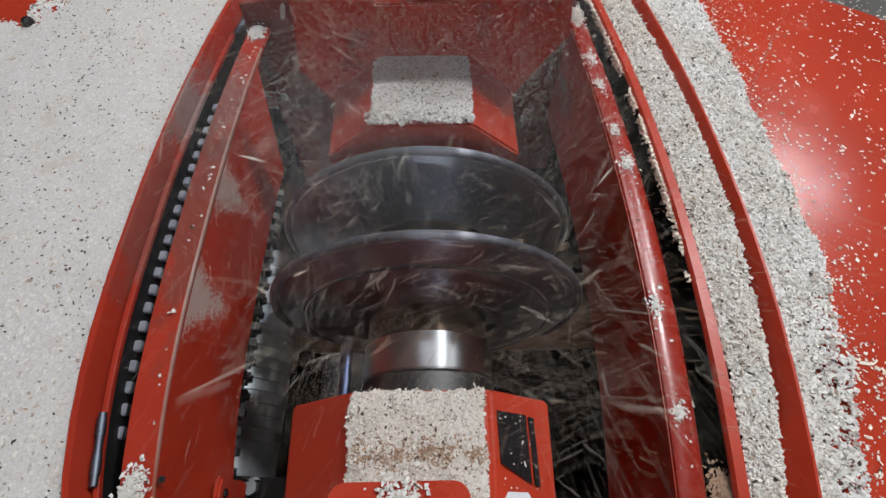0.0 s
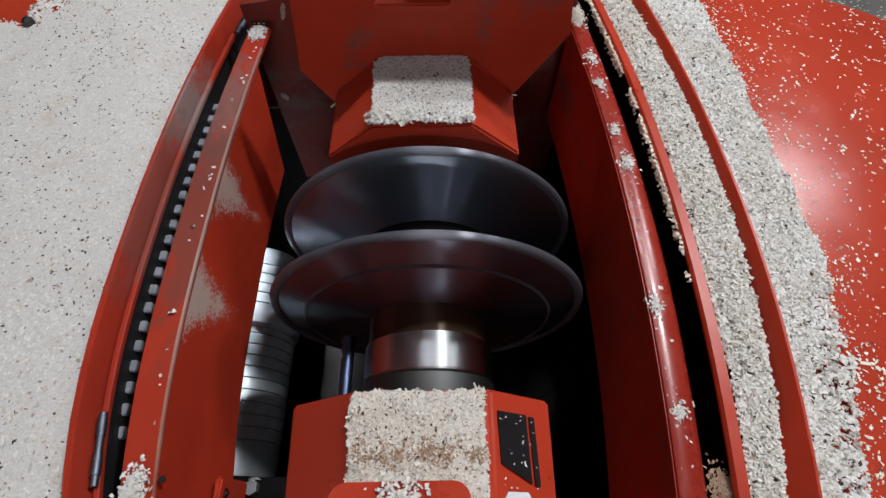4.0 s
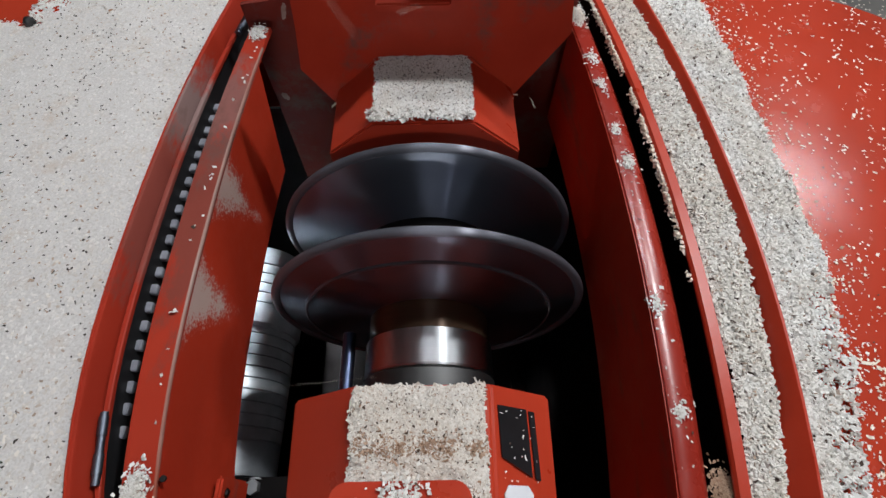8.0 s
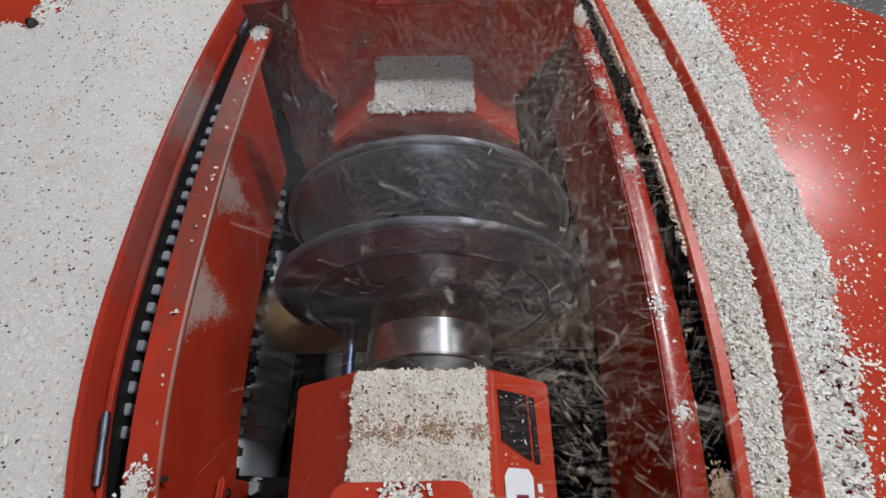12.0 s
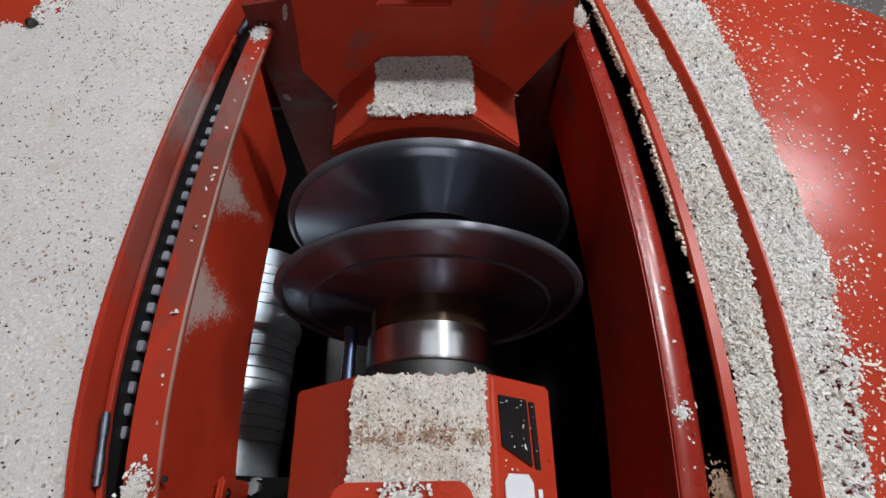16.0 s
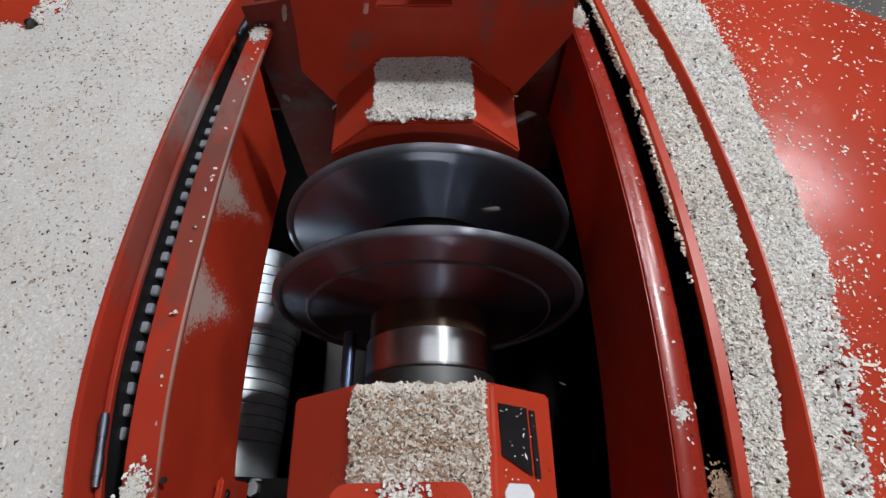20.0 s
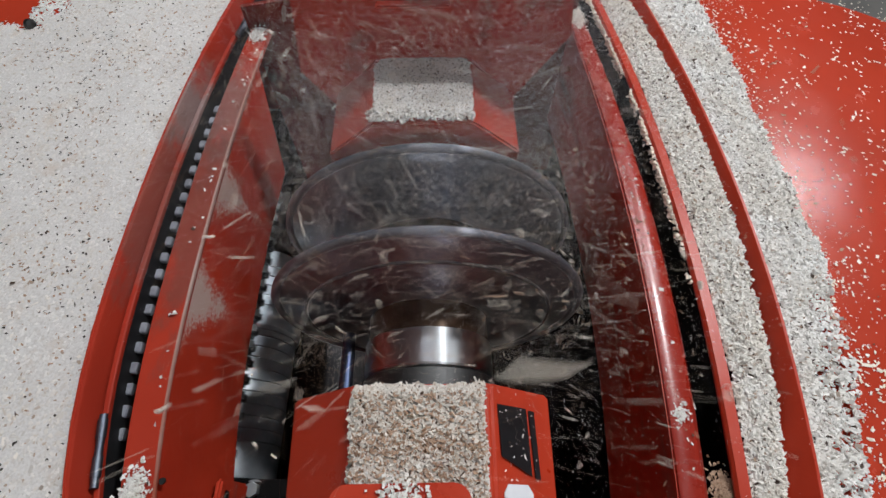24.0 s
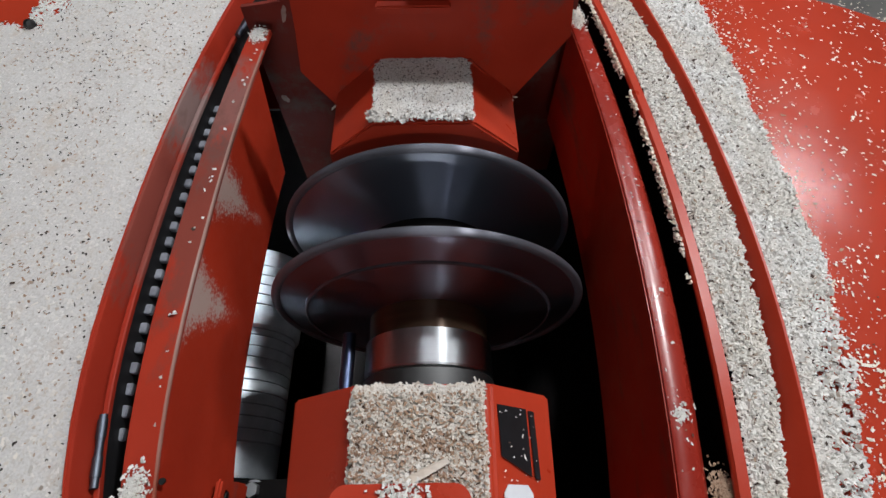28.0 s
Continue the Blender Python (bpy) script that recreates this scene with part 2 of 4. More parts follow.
def box(x0, x1, y0, y1, z0, z1, bevel=0.0, bm=None):
    bm = bm or bmesh.new()
    m = Matrix.Translation(((x0 + x1) / 2, (y0 + y1) / 2, (z0 + z1) / 2)) @ Matrix.Diagonal((x1 - x0, y1 - y0, z1 - z0, 1))
    made = bmesh.ops.create_cube(bm, size=1, matrix=m)
    if bevel:
        edges = list({e for v in made["verts"] for e in v.link_edges})
        bmesh.ops.bevel(bm, geom=edges, offset=bevel, segments=2, affect="EDGES")
    return bm


def bow(x, y, near=1.0, far=1.0):
    """The long edges of the machine bulge a little towards their middle."""
    v = y + 0.17
    k = 0.080 * near if v < 0 else 0.062 * far
    u = min(abs(v), 0.36) if v < 0 else min(abs(v), 0.45)
    return x * (1 - k * (u / 0.3) ** (3 if v < 0 and x < 0 else 2))


def sweep(profile, y0, y1, steps=28, near=1.0, far=1.0):
    """A closed (x, z) outline drawn along y."""
    bm = bmesh.new()
    rows = []
    for i in range(steps + 1):
        y = y0 + (y1 - y0) * i / steps
        rows.append([bm.verts.new((bow(x, y, *(rest or (near, far))), y, z)) for x, z, *rest in profile])
    n = len(profile)
    for a, b in zip(rows, rows[1:]):
        for j in range(n):
            bm.faces.new((a[j], a[(j + 1) % n], b[(j + 1) % n], b[j]))
    bm.faces.new(rows[0])
    bm.faces.new(rows[-1])
    bmesh.ops.recalc_face_normals(bm, faces=bm.faces)
    for f in bm.faces:
        f.smooth = True
    for e in bm.edges:
        if e.calc_face_angle(0.0) > 0.5:
            e.smooth = False
    return bm


def prism_y(outline, y0, y1, bevel=0.0):
    bm = bmesh.new()
    a = [bm.verts.new((x, y0, z)) for x, z in outline]
    b = [bm.verts.new((x, y1, z)) for x, z in outline]
    n = len(outline)
    for j in range(n):
        bm.faces.new((a[j], a[(j + 1) % n], b[(j + 1) % n], b[j]))
    bm.faces.new(a)
    bm.faces.new(b)
    bmesh.ops.recalc_face_normals(bm, faces=bm.faces)
    if bevel:
        bmesh.ops.bevel(bm, geom=list(bm.edges), offset=bevel, segments=2, affect="EDGES")
    return bm


def lathe_y(profile, seg=96, smooth=True, ring=False):
    """(y, r) pairs turned round the y axis; the ends are capped, or joined into a ring."""
    bm = bmesh.new()
    rings = []
    for y, r in profile:
        rings.append([bm.verts.new((r * math.cos(2 * math.pi * i / seg), y, r * math.sin(2 * math.pi * i / seg))) for i in range(seg)])
    for a, b in zip(rings, rings[1:] + rings[:1] if ring else rings[1:]):
        for i in range(seg):
            f = bm.faces.new((a[i], a[(i + 1) % seg], b[(i + 1) % seg], b[i]))
            f.smooth = smooth
    if not ring:
        bm.faces.new(rings[0])
        bm.faces.new(rings[-1])
    bmesh.ops.recalc_face_normals(bm, faces=bm.faces)
    for e in bm.edges:
        if e.calc_face_angle(0.0) > 0.5:
            e.smooth = False
    return bm


def bolt(parent, m, r=0.009, h=0.007, mat=None):
    bm = bmesh.new()
    bmesh.ops.create_cone(bm, cap_ends=True, segments=6, radius1=r, radius2=r * 0.95, depth=h, matrix=m)
    bmesh.ops.create_cone(bm, cap_ends=True, segments=18, radius1=r * 1.35, radius2=r * 1.35, depth=0.002, matrix=m @ Matrix.Translation((0, 0, -h / 2)))
    return part("bolt", bm, mat or STEEL, parent)


def flakes_mesh(name, points, normals_tilt, size, mat, seed, long=1.8, thick=0.12):
    """Many thin six-sided flakes, one mesh. size: metres, mean width."""
    rng = np.random.default_rng(seed)
    n = len(points)
    corner = np.array([[sx, sy, sz] for sx in (-1, 1) for sy in (-1, 1) for sz in (-1, 1)], float)
    half = np.stack([size * rng.lognormal(0, 0.35, n) * 0.5 * rng.uniform(1.0, long, n),
                     size * rng.lognormal(0, 0.3, n) * 0.5, size * rng.uniform(0.5, 1.5, n) * thick], 1)
    jitter = 1 + rng.uniform(-0.5, 0.4, (n, 8, 3))
    local = corner[None] * half[:, None, :] * jitter
    yaw = rng.uniform(0, 2 * np.pi, n)
    a, b = rng.normal(0, normals_tilt, n), rng.normal(0, normals_tilt, n)
    cz, sz = np.cos(yaw), np.sin(yaw)
    x = local[..., 0] * cz[:, None] - local[..., 1] * sz[:, None]
    y = local[..., 0] * sz[:, None] + local[..., 1] * cz[:, None]
    z = local[..., 2]
    ca, sa, cb, sb = np.cos(a)[:, None], np.sin(a)[:, None], np.cos(b)[:, None], np.sin(b)[:, None]
    y, z = y * ca - z * sa, y * sa + z * ca
    x, z = x * cb + z * sb, -x * sb + z * cb
    v = np.stack([x, y, z], -1) + np.asarray(points)[:, None, :]
    quads = np.array([[0, 1, 3, 2], [4, 6, 7, 5], [0, 4, 5, 1], [2, 3, 7, 6], [0, 2, 6, 4], [1, 5, 7, 3]])
    faces = (quads[None] + 8 * np.arange(n)[:, None, None]).reshape(-1)
    me = bpy.data.meshes.new(name)
    me.vertices.add(8 * n)
    me.vertices.foreach_set("co", v.reshape(-1).astype(np.float32))
    me.loops.add(len(faces))
    me.loops.foreach_set("vertex_index", faces.astype(np.int32))
    me.polygons.add(6 * n)
    me.polygons.foreach_set("loop_start", np.arange(0, 24 * n, 4, dtype=np.int32))
    me.update(calc_edges=True)
    me.shade_flat()
    me.materials.append(mat)
    return new(name, me)


def wave(x, y, s=1.0):
    return noise.fractal(Vector((x * s, y * s, 3.1)), 1.0, 2.0, 4)


def sheet(fn_z, x0, x1, y0, y1, nx, ny, inside=None, right=None):
    """A heap's surface as a grid with a bottom skirt."""
    bm = bmesh.new()
    grid = {}
    for i in range(nx + 1):
        for j in range(ny + 1):
            y = y0 + (y1 - y0) * j / ny
            x = x0 + ((right(y) if right else x1) - x0) * i / nx
            if inside is None or inside(x, y):
                grid[i, j] = bm.verts.new((x, y, fn_z(x, y)))
    for i in range(nx):
        for j in range(ny):
            q = [grid.get(k) for k in ((i, j), (i + 1, j), (i + 1, j + 1), (i, j + 1))]
            if all(q):
                bm.faces.new(q).smooth = True
    return bm


# ---- the hall ----
tagged(part("floor", box(-9.5, 9.5, -5, 6, -1.2, -1.1), CONCRETE), "grey concrete workshop floor", "floor", kind="structure")
tagged(part("ceiling", box(-9.5, 9.5, -5, 6, 3.2, 3.3), SHEET), "grey sheet ceiling of the workshop", "ceiling", kind="structure")
for wname, dims in (("wall_north", (-9.5, 9.5, 6, 6.1)), ("wall_south", (-9.5, 9.5, -5.1, -5)), ("wall_west", (-9.6, -9.5, -5, 6)), ("wall_east", (9.5, 9.6, -5, 6))):
    tagged(part(wname, box(*dims, -1.2, 3.3), SHEET), "grey sheet metal workshop wall", "wall", kind="structure")
for tx, ty, tz, power in TUBES:
    lamp = empty("tube_lamp", pose(tx, ty, tz))
    tagged(lamp, "unseen white fluorescent tube lamp hung under the ceiling", "lamp", "tube lamps of the hall")
    part("lamp_body", box(-0.65, 0.65, -0.06, 0.06, 0.0, 0.30, 0.01), WHITE, lamp)
    part("tube", box(-0.6, 0.6, -0.03, 0.03, -0.04, 0.0, 0.01), LAMPGLOW, lamp)
    if tz < 2.5:
        for hx in (-0.5, 0.5):
            part("hanger", box(hx - 0.004, hx + 0.004, -0.004, 0.004, 0.29, 3.2 - tz), DARK_STEEL, lamp)
# lamp body made up to go with the roller's fill light
lamp = empty("roller_fill_lamp", pose(LOW[0] - 0.015, LOW[1], LOW[2]))
tagged(lamp, "white lamp added under the tray to brighten the feed roller", "lamp")
part("lamp_body", box(-0.03, 0.025, -0.25, 0.25, 0.012, 0.065, 0.006), WHITE, lamp)
for at, power, wide, deep in FLOODS:
    lamp = empty("flood_lamp", look(at, (0, -0.2, 0.1)))
    tagged(lamp, "white floodlight hung under the workshop ceiling", "lamp", "floodlights of the hall")
    part("lamp_body", box(-wide / 2 - 0.02, wide / 2 + 0.02, -deep / 2 - 0.02, deep / 2 + 0.02, 0.02, 0.08, 0.01), WHITE, lamp)
    part("lamp_pole", box(-0.012, 0.012, -0.012, 0.012, 0.08, 2.0, 0.003), DARK_STEEL, lamp)

# ---- the machine's fixed body ----
machine = empty("woodworking_machine", pose(0, 0, 0))
tagged(machine, "red enamelled cutting machine with open chamber, dusted with sawdust", "machine")
Y0, Y1 = -0.75, 0.50

# left tray with its lip and flange
part("tray", sweep([(-0.86, 0.10), (-0.86, 0.140), (-0.3225, 0.140), (-0.3225, 0.10)], -0.70, 0.45, near=1.25), RED_DUSTY, machine, "flat red tray under the sawdust")
part("tray_lip", sweep([(-0.3225, 0.07), (-0.3225, 0.154), (-0.3215, 0.156), (-0.3180, 0.156), (-0.3170, 0.154), (-0.3180, 0.10), (-0.3180, 0.07)], -0.70, Y1, near=1.25), RED_LIP, machine, "upright red lip, worn along the edge")
part("inner_flange", sweep([(-0.3140, 0.124), (-0.3140, 0.128), (-0.3130, 0.130), (-0.3090, 0.130), (-0.3080, 0.129), (-0.3080, 0.124)], -0.70, 0.16, near=1.25), RED_LIP, machine, "narrow worn red flange beside the slot")
# black sheet hides the lip's red side where the slot is shaded
part("slot_shade_sheet", sweep([(-0.3168, 0.04), (-0.3168, 0.1235), (-0.3160, 0.1235), (-0.3160, 0.04)], -0.69, 0.30, near=1.25), BLACK, machine, "black sheet for the shade in the slot")
# left rail and wall plate
part("left_rail", sweep([(-0.2710, 0.143), (-0.2710, 0.149), (-0.2700, 0.150), (-0.2415, 0.150), (-0.2405, 0.149), (-0.2400, 0.143)], -0.70, 0.145), RED_RAIL, machine, "red rail rubbed to grey primer")
plate = sweep([(-0.2450, -0.022), (-0.2450, 0.143), (-0.2400, 0.143), (-0.2400, -0.022)], -0.70, 0.070)
for v in plate.verts:
    # the far end is cut at a slant
    old = bow(-1.0, v.co.y)
    v.co.y -= 0.30 * (0.143 - v.co.z) * max(0.0, (v.co.y + 0.10) / 0.17)
    v.co.x *= bow(-1.0, v.co.y) / old
part("left_plate", plate, RED_PLATE, machine, "red chamber wall with smears of sawdust")
part("rail_edge", sweep([(-0.2414, 0.1495), (-0.2414, 0.1506), (-0.2402, 0.1506), (-0.2394, 0.1496), (-0.2394, 0.1470), (-0.2402, 0.1470)], -0.60, 0.10), WORN_EDGE, machine, "bare worn edge of the rail")
# strip in cleaner red, added to draw the lip's lit outer edge
part("lip_lit_edge", sweep([(-0.3232, 0.1545), (-0.3232, 0.1566), (-0.3226, 0.1572), (-0.3212, 0.1572), (-0.3212, 0.1555)], -0.70, Y1, near=1.25), RED, machine, "red strip added for the lit edge of the lip")
# right rail, lip and rib
roll = [(0.229, 0.126), (0.2285, 0.146), (0.2295, 0.1490), (0.2315, 0.1500), (0.2400, 0.1500), (0.2440, 0.1492)] + [(0.2440 + 0.024 * math.sin(a), 0.1052 + 0.044 * math.cos(a)) for a in [math.pi * i / 20 for i in range(2, 11)]] + [(0.266, 0.100)]
part("right_rail", sweep(roll, -0.70, 0.16), RED_GLOSS, machine, "rolled glossy red rail")
part("right_plate", sweep([(0.2278, -0.036), (0.2278, 0.1470), (0.2310, 0.1470), (0.2330, -0.036)], -0.70, 0.145), RED_WALL, machine, "red chamber wall in shade")
part("right_lip", sweep([(0.279, 0.147), (0.279, 0.150), (0.281, 0.153), (0.291, 0.153), (0.293, 0.150), (0.293, 0.147)], -0.70, Y1), RED, machine, "upright red lip beside the slot")
# near-black sheet put where the slot falls into shade
part("right_shade_sheet", sweep([(0.300, -0.05), (0.300, 0.140), (0.306, 0.140), (0.306, -0.05)], -0.70, Y1), PIT, machine, "black sheet for the shade behind the slot")
part("right_channel", sweep([(0.300, 0.120), (0.300, 0.136), (0.345, 0.136, *(1.12, 0.92)), (0.345, 0.120, *(1.12, 0.92))], -0.70, Y1), RED_DUSTY, machine, "shallow red channel full of sawdust")
RIN, ROUT = (1.55, 1.15), (1.12, 0.92)
part("rib", sweep([(0.336, 0.130, *RIN), (0.337, 0.142, *RIN), (0.3455, 0.165, *ROUT), (0.3465, 0.166, *ROUT), (0.3490, 0.166, *ROUT), (0.3500, 0.164, *ROUT), (0.351, 0.136, *ROUT)], -0.70, Y1), RED, machine, "folded red rib between two strips of sawdust")


def hood_z(x):
    u = max(0.0, x - 0.40)
    return 0.145 - 0.42 * u * u - 0.02 * u


hood = [(0.305 + 0.030 * i, hood_z(0.305 + 0.030 * i) - (0.006 if i < 1 else 0)) for i in range(24)]
hood += [(x, z - 0.012) for x, z in reversed(hood)]
part("hood", sweep(hood, -0.70, 0.25, 20, 0.0, 0.0), RED_DUSTY, machine, "broad curved red hood with scattered chips")
# rear wall of the chamber over the housing, cut at a slant along a shade edge, and the grimy, shade-darkened end panels
# set back on both sides of it
part("rear_wall", prism_y([(-0.118, 0.10), (-0.118, 0.142), (-0.150, 0.195), (-0.142, 0.25), (-0.138, 0.290), (0.162, 0.290), (0.170, 0.240), (0.116, 0.152), (0.116, 0.10)], 0.0, 0.012), RED_WALL, machine, "red sheet metal rear wall")
part("end_panel", prism_y([(-0.264, -0.22), (-0.264, 0.172), (-0.205, 0.180), (-0.185, 0.300), (-0.060, 0.300), (-0.060, -0.22)], 0.165, 0.172), RED_GRIME_SHADE, machine, "red end panel darkened for shade, grey with grime")
part("end_panel", prism_y([(0.060, -0.22), (0.060, 0.300), (0.222, 0.300), (0.226, 0.140), (0.250, 0.130), (0.250, -0.22)], 0.180, 0.187), RED_GRIME_SHADE, machine, "red end panel darkened for shade, grey with grime")
# unseen sheet, added only to cast the shadow on the rear pile
part("pile_shade_caster", box(-0.015, 0.200, 0.0, 0.012, 0.290, 0.370, 0.002), RED_WALL, machine, "unseen red sheet added to shade the rear sawdust pile")
part("bracket", box(-0.048, 0.032, -0.012, 0.0, 0.2765, 0.2860, 0.002), RED_WORN, machine, "small worn bracket on the rear wall")
collar_line = [(-0.118, 0.10), (-0.118, 0.142), (-0.057, 0.211), (0.057, 0.211), (0.116, 0.152), (0.116, 0.10)]
part("opening_edge", prism_y(collar_line, -0.004, 0.0), RED, machine)
# the pit, with its deep shade put into near-black walls and floor
part("pit_floor", box(-0.5, 0.5, -0.70, 0.20, -1.08, -1.07), PIT, machine, "pit floor coloured near-black for shade")
part("pit_back", box(-0.484, 0.300, 0.200, 0.206, -1.07, -0.06), PIT, machine, "near-black wall for the shade behind the end panels")
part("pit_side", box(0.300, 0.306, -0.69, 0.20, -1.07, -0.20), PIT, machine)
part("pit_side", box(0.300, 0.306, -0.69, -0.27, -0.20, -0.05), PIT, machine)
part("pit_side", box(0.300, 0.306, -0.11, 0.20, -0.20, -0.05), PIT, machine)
part("front_panel", box(-0.49, -0.236, -0.70, -0.69, -1.1, 0.09), RED, machine)
part("front_panel", box(0.228, 0.49, -0.70, -0.69, -1.1, 0.10), RED, machine)
part("front_wall", box(-0.236, 0.228, -0.70, -0.69, -1.07, 0.14), RED, machine)
part("outer_side", box(-0.50, -0.49, -0.70, 0.45, -1.1, -0.20), RED, machine)
part("outer_side", box(-0.50, -0.49, 0.08, 0.45, -0.20, 0.10), RED, machine)
part("outer_side", box(0.49, 0.50, -0.70, 0.45, -1.1, -0.20), RED, machine)
part("outer_side", box(0.49, 0.50, -0.70, -0.27, -0.20, 0.10), RED, machine)
part("outer_side", box(0.49, 0.50, -0.11, 0.45, -0.20, 0.10), RED, machine)
# near-black sheet hides the lit red side, to keep the pit shaded
part("pit_shade_lining", box(-0.489, -0.484, -0.69, 0.43, -1.07, -0.20), PIT, machine)
part("back_side", box(-0.49, 0.49, 0.44, 0.45, -1.1, 0.10), RED, machine)
# flap over the front housing
bm = bmesh.new()
flap_line = [(-0.061, -0.60)] + [(-0.049 - 0.012 * math.cos(a), -0.470 + 0.012 * math.sin(a)) for a in [math.pi * i / 12 for i in range(7)]] + \
            [(0.023 + 0.012 * math.sin(a), -0.470 + 0.012 * math.cos(a)) for a in [math.pi * i / 12 for i in range(7)]] + [(0.035, -0.60)]
lo = [bm.verts.new((x, y, 0.228)) for x, y in flap_line]
hi = [bm.verts.new((x, y, 0.2365)) for x, y in flap_line]
bm.faces.new(lo)
bm.faces.new(hi)
for j in range(len(lo)):
    bm.faces.new((lo[j], lo[(j + 1) % len(lo)], hi[(j + 1) % len(lo)], hi[j]))
bmesh.ops.recalc_face_normals(bm, faces=bm.faces)
bmesh.ops.bevel(bm, geom=[e for e in bm.edges if e.verts[0].co.z > 0.232 and e.verts[1].co.z > 0.232], offset=0.0012, segments=2, affect="EDGES")
flap = part("flap", bm, RED, machine, "bright red flap over the housing")
bolt(flap, Matrix.Translation((-0.043, -0.474, 0.238)), 0.0045, 0.003)
# toothed rack in the left slot, on a bar blackened for the slot's shade
part("rack_bar", sweep([(-0.350, 0.03), (-0.350, 0.088), (-0.330, 0.088), (-0.330, 0.05), (-0.262, 0.05), (-0.262, 0.03)], -0.69, 0.05), BLACK, machine)
for i in range(21):
    y = -0.40 + 0.0222 * i
    part("rack_tooth", box(bow(-0.323, y) - 0.012, bow(-0.323, y) + 0.014, y - 0.0058, y + 0.0058, 0.088, 0.096, 0.001), RACK, machine)

# ---- the carriage: two housings and the rotor between them ----
carriage = empty("cutter_carriage", pose(0, 0, 0))
tagged(carriage, "sliding carriage with red housings and a spinning pair of dished discs", "cutter head")
H = [(-0.110, -0.10), (-0.110, 0.160), (-0.055, 0.208), (0.055, 0.208), (0.110, 0.160), (0.110, -0.10)]
fh = prism_y(H, -0.66, -0.391, 0.0025)
for v in fh.verts:
    v.co.x *= 1 - 0.6 * max(0.0, -0.391 - v.co.y) if v.co.y > -0.52 else 0.92
    if v.co.x < -0.08:
        v.co.x *= 1.04
front = part("front_housing", fh, RED, carriage, "eight-sided red bearing housing")
rear = part("rear_housing", prism_y([(x * 1.02, z) for x, z in H], -0.108, 0.30, 0.0025), RED, carriage, "eight-sided red bearing housing")
# decals on the sloping right face
slope = math.atan2(0.208 - 0.160, 0.110 - 0.055)
face = Matrix.Translation((0.0825, 0, 0.184)) @ Matrix.Rotation(slope, 4, "Y")


def decal(outline, mat, label):
    bm = bmesh.new()
    lo = [bm.verts.new(face @ Vector((x, y, 0.0003))) for x, y in outline]
    hi = [bm.verts.new(face @ Vector((x, y, 0.0018 if mat is MAROON else 0.0012))) for x, y in outline]
    n = len(outline)
    bm.faces.new(hi)
    for j in range(n):
        bm.faces.new((lo[j], lo[(j + 1) % n], hi[(j + 1) % n], hi[j]))
    bmesh.ops.recalc_face_normals(bm, faces=bm.faces)
    return part("decal", bm, mat, front, label)


decal([(-0.031, -0.407), (0.003, -0.407), (0.003, -0.458), (-0.030, -0.445)], DECAL, "black printed panel")
decal([(0.006, -0.408), (0.013, -0.408), (0.013, -0.460), (0.007, -0.459)], DECAL, "narrow black printed stripe")
decal([(-0.030, -0.470), (-0.025, -0.464), (-0.003, -0.464), (0.002, -0.470), (0.000, -0.53), (-0.030, -0.53)], WHITE, "white printed label")
decal([(-0.019, -0.482), (-0.006, -0.482), (-0.006, -0.53), (-0.019, -0.53)], MAROON, "maroon shape on the white label")
decal([(0.007, -0.474), (0.012, -0.474), (0.012, -0.480), (0.007, -0.480)], WHITE, "white printed bar")
decal([(0.007, -0.483), (0.012, -0.483), (0.012, -0.490), (0.007, -0.490)], WHITE, "white printed bar")

rotor = part("rotor_hub", lathe_y([(-0.391, 0.050), (-0.105, 0.050)], 48), DARK_STEEL, carriage)
part("front_disc", lathe_y([(-0.2580, 0.074), (-0.2545, 0.150), (-0.2515, 0.158), (-0.2405, 0.1895), (-0.237, 0.1895), (-0.228, 0.186), (-0.214, 0.080)], 128, ring=True), DISC_DULL, rotor, "dark dished disc, blurred by its spin")
part("front_disc_rim", lathe_y([(-0.2385 - 0.0052 * math.cos(a), 0.1945 + 0.0056 * math.sin(a)) for a in [math.pi * i / 7 for i in range(14)]], 128, ring=True), RIM, rotor, "bright worn disc rim")
part("rear_disc", lathe_y([(-0.160, 0.080), (-0.1325, 0.1895), (-0.126, 0.1895), (-0.120, 0.080)], 128, ring=True), DISC, rotor, "dark dished disc, blurred by its spin")
part("rear_disc_rim", lathe_y([(-0.1295 - 0.0052 * math.cos(a), 0.1925 + 0.0056 * math.sin(a)) for a in [math.pi * i / 7 for i in range(14)]], 128, ring=True), RIM, rotor, "bright worn disc rim")
part("sleeve", lathe_y([(-0.293, 0.0), (-0.293, 0.074), (-0.291, 0.0755), (-0.222, 0.0755), (-0.222, 0.0)], 96), RESIN, rotor, "brown resin-coated sleeve")
part("collar", lathe_y([(-0.336, 0.0), (-0.336, 0.077), (-0.334, 0.079), (-0.295, 0.079), (-0.293, 0.078), (-0.293, 0.0)], 96), TURNED, rotor, "polished steel collar")
part("seal_ring", lathe_y([(-0.391, 0.0), (-0.391, 0.080), (-0.340, 0.080), (-0.338, 0.078), (-0.341, 0.0)], 96), DARK_STEEL, rotor, "dark steel ring")
part("disc_ring", lathe_y([(-0.250, 0.1540), (-0.2538, 0.1545), (-0.2548, 0.1560), (-0.2538, 0.1575), (-0.250, 0.1585)], 128, ring=True), RING, rotor, "narrow bright ring on the disc")
# spacer coloured near-black for the shade between the discs
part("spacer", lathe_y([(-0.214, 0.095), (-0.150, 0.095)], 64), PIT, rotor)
rod = bmesh.new()
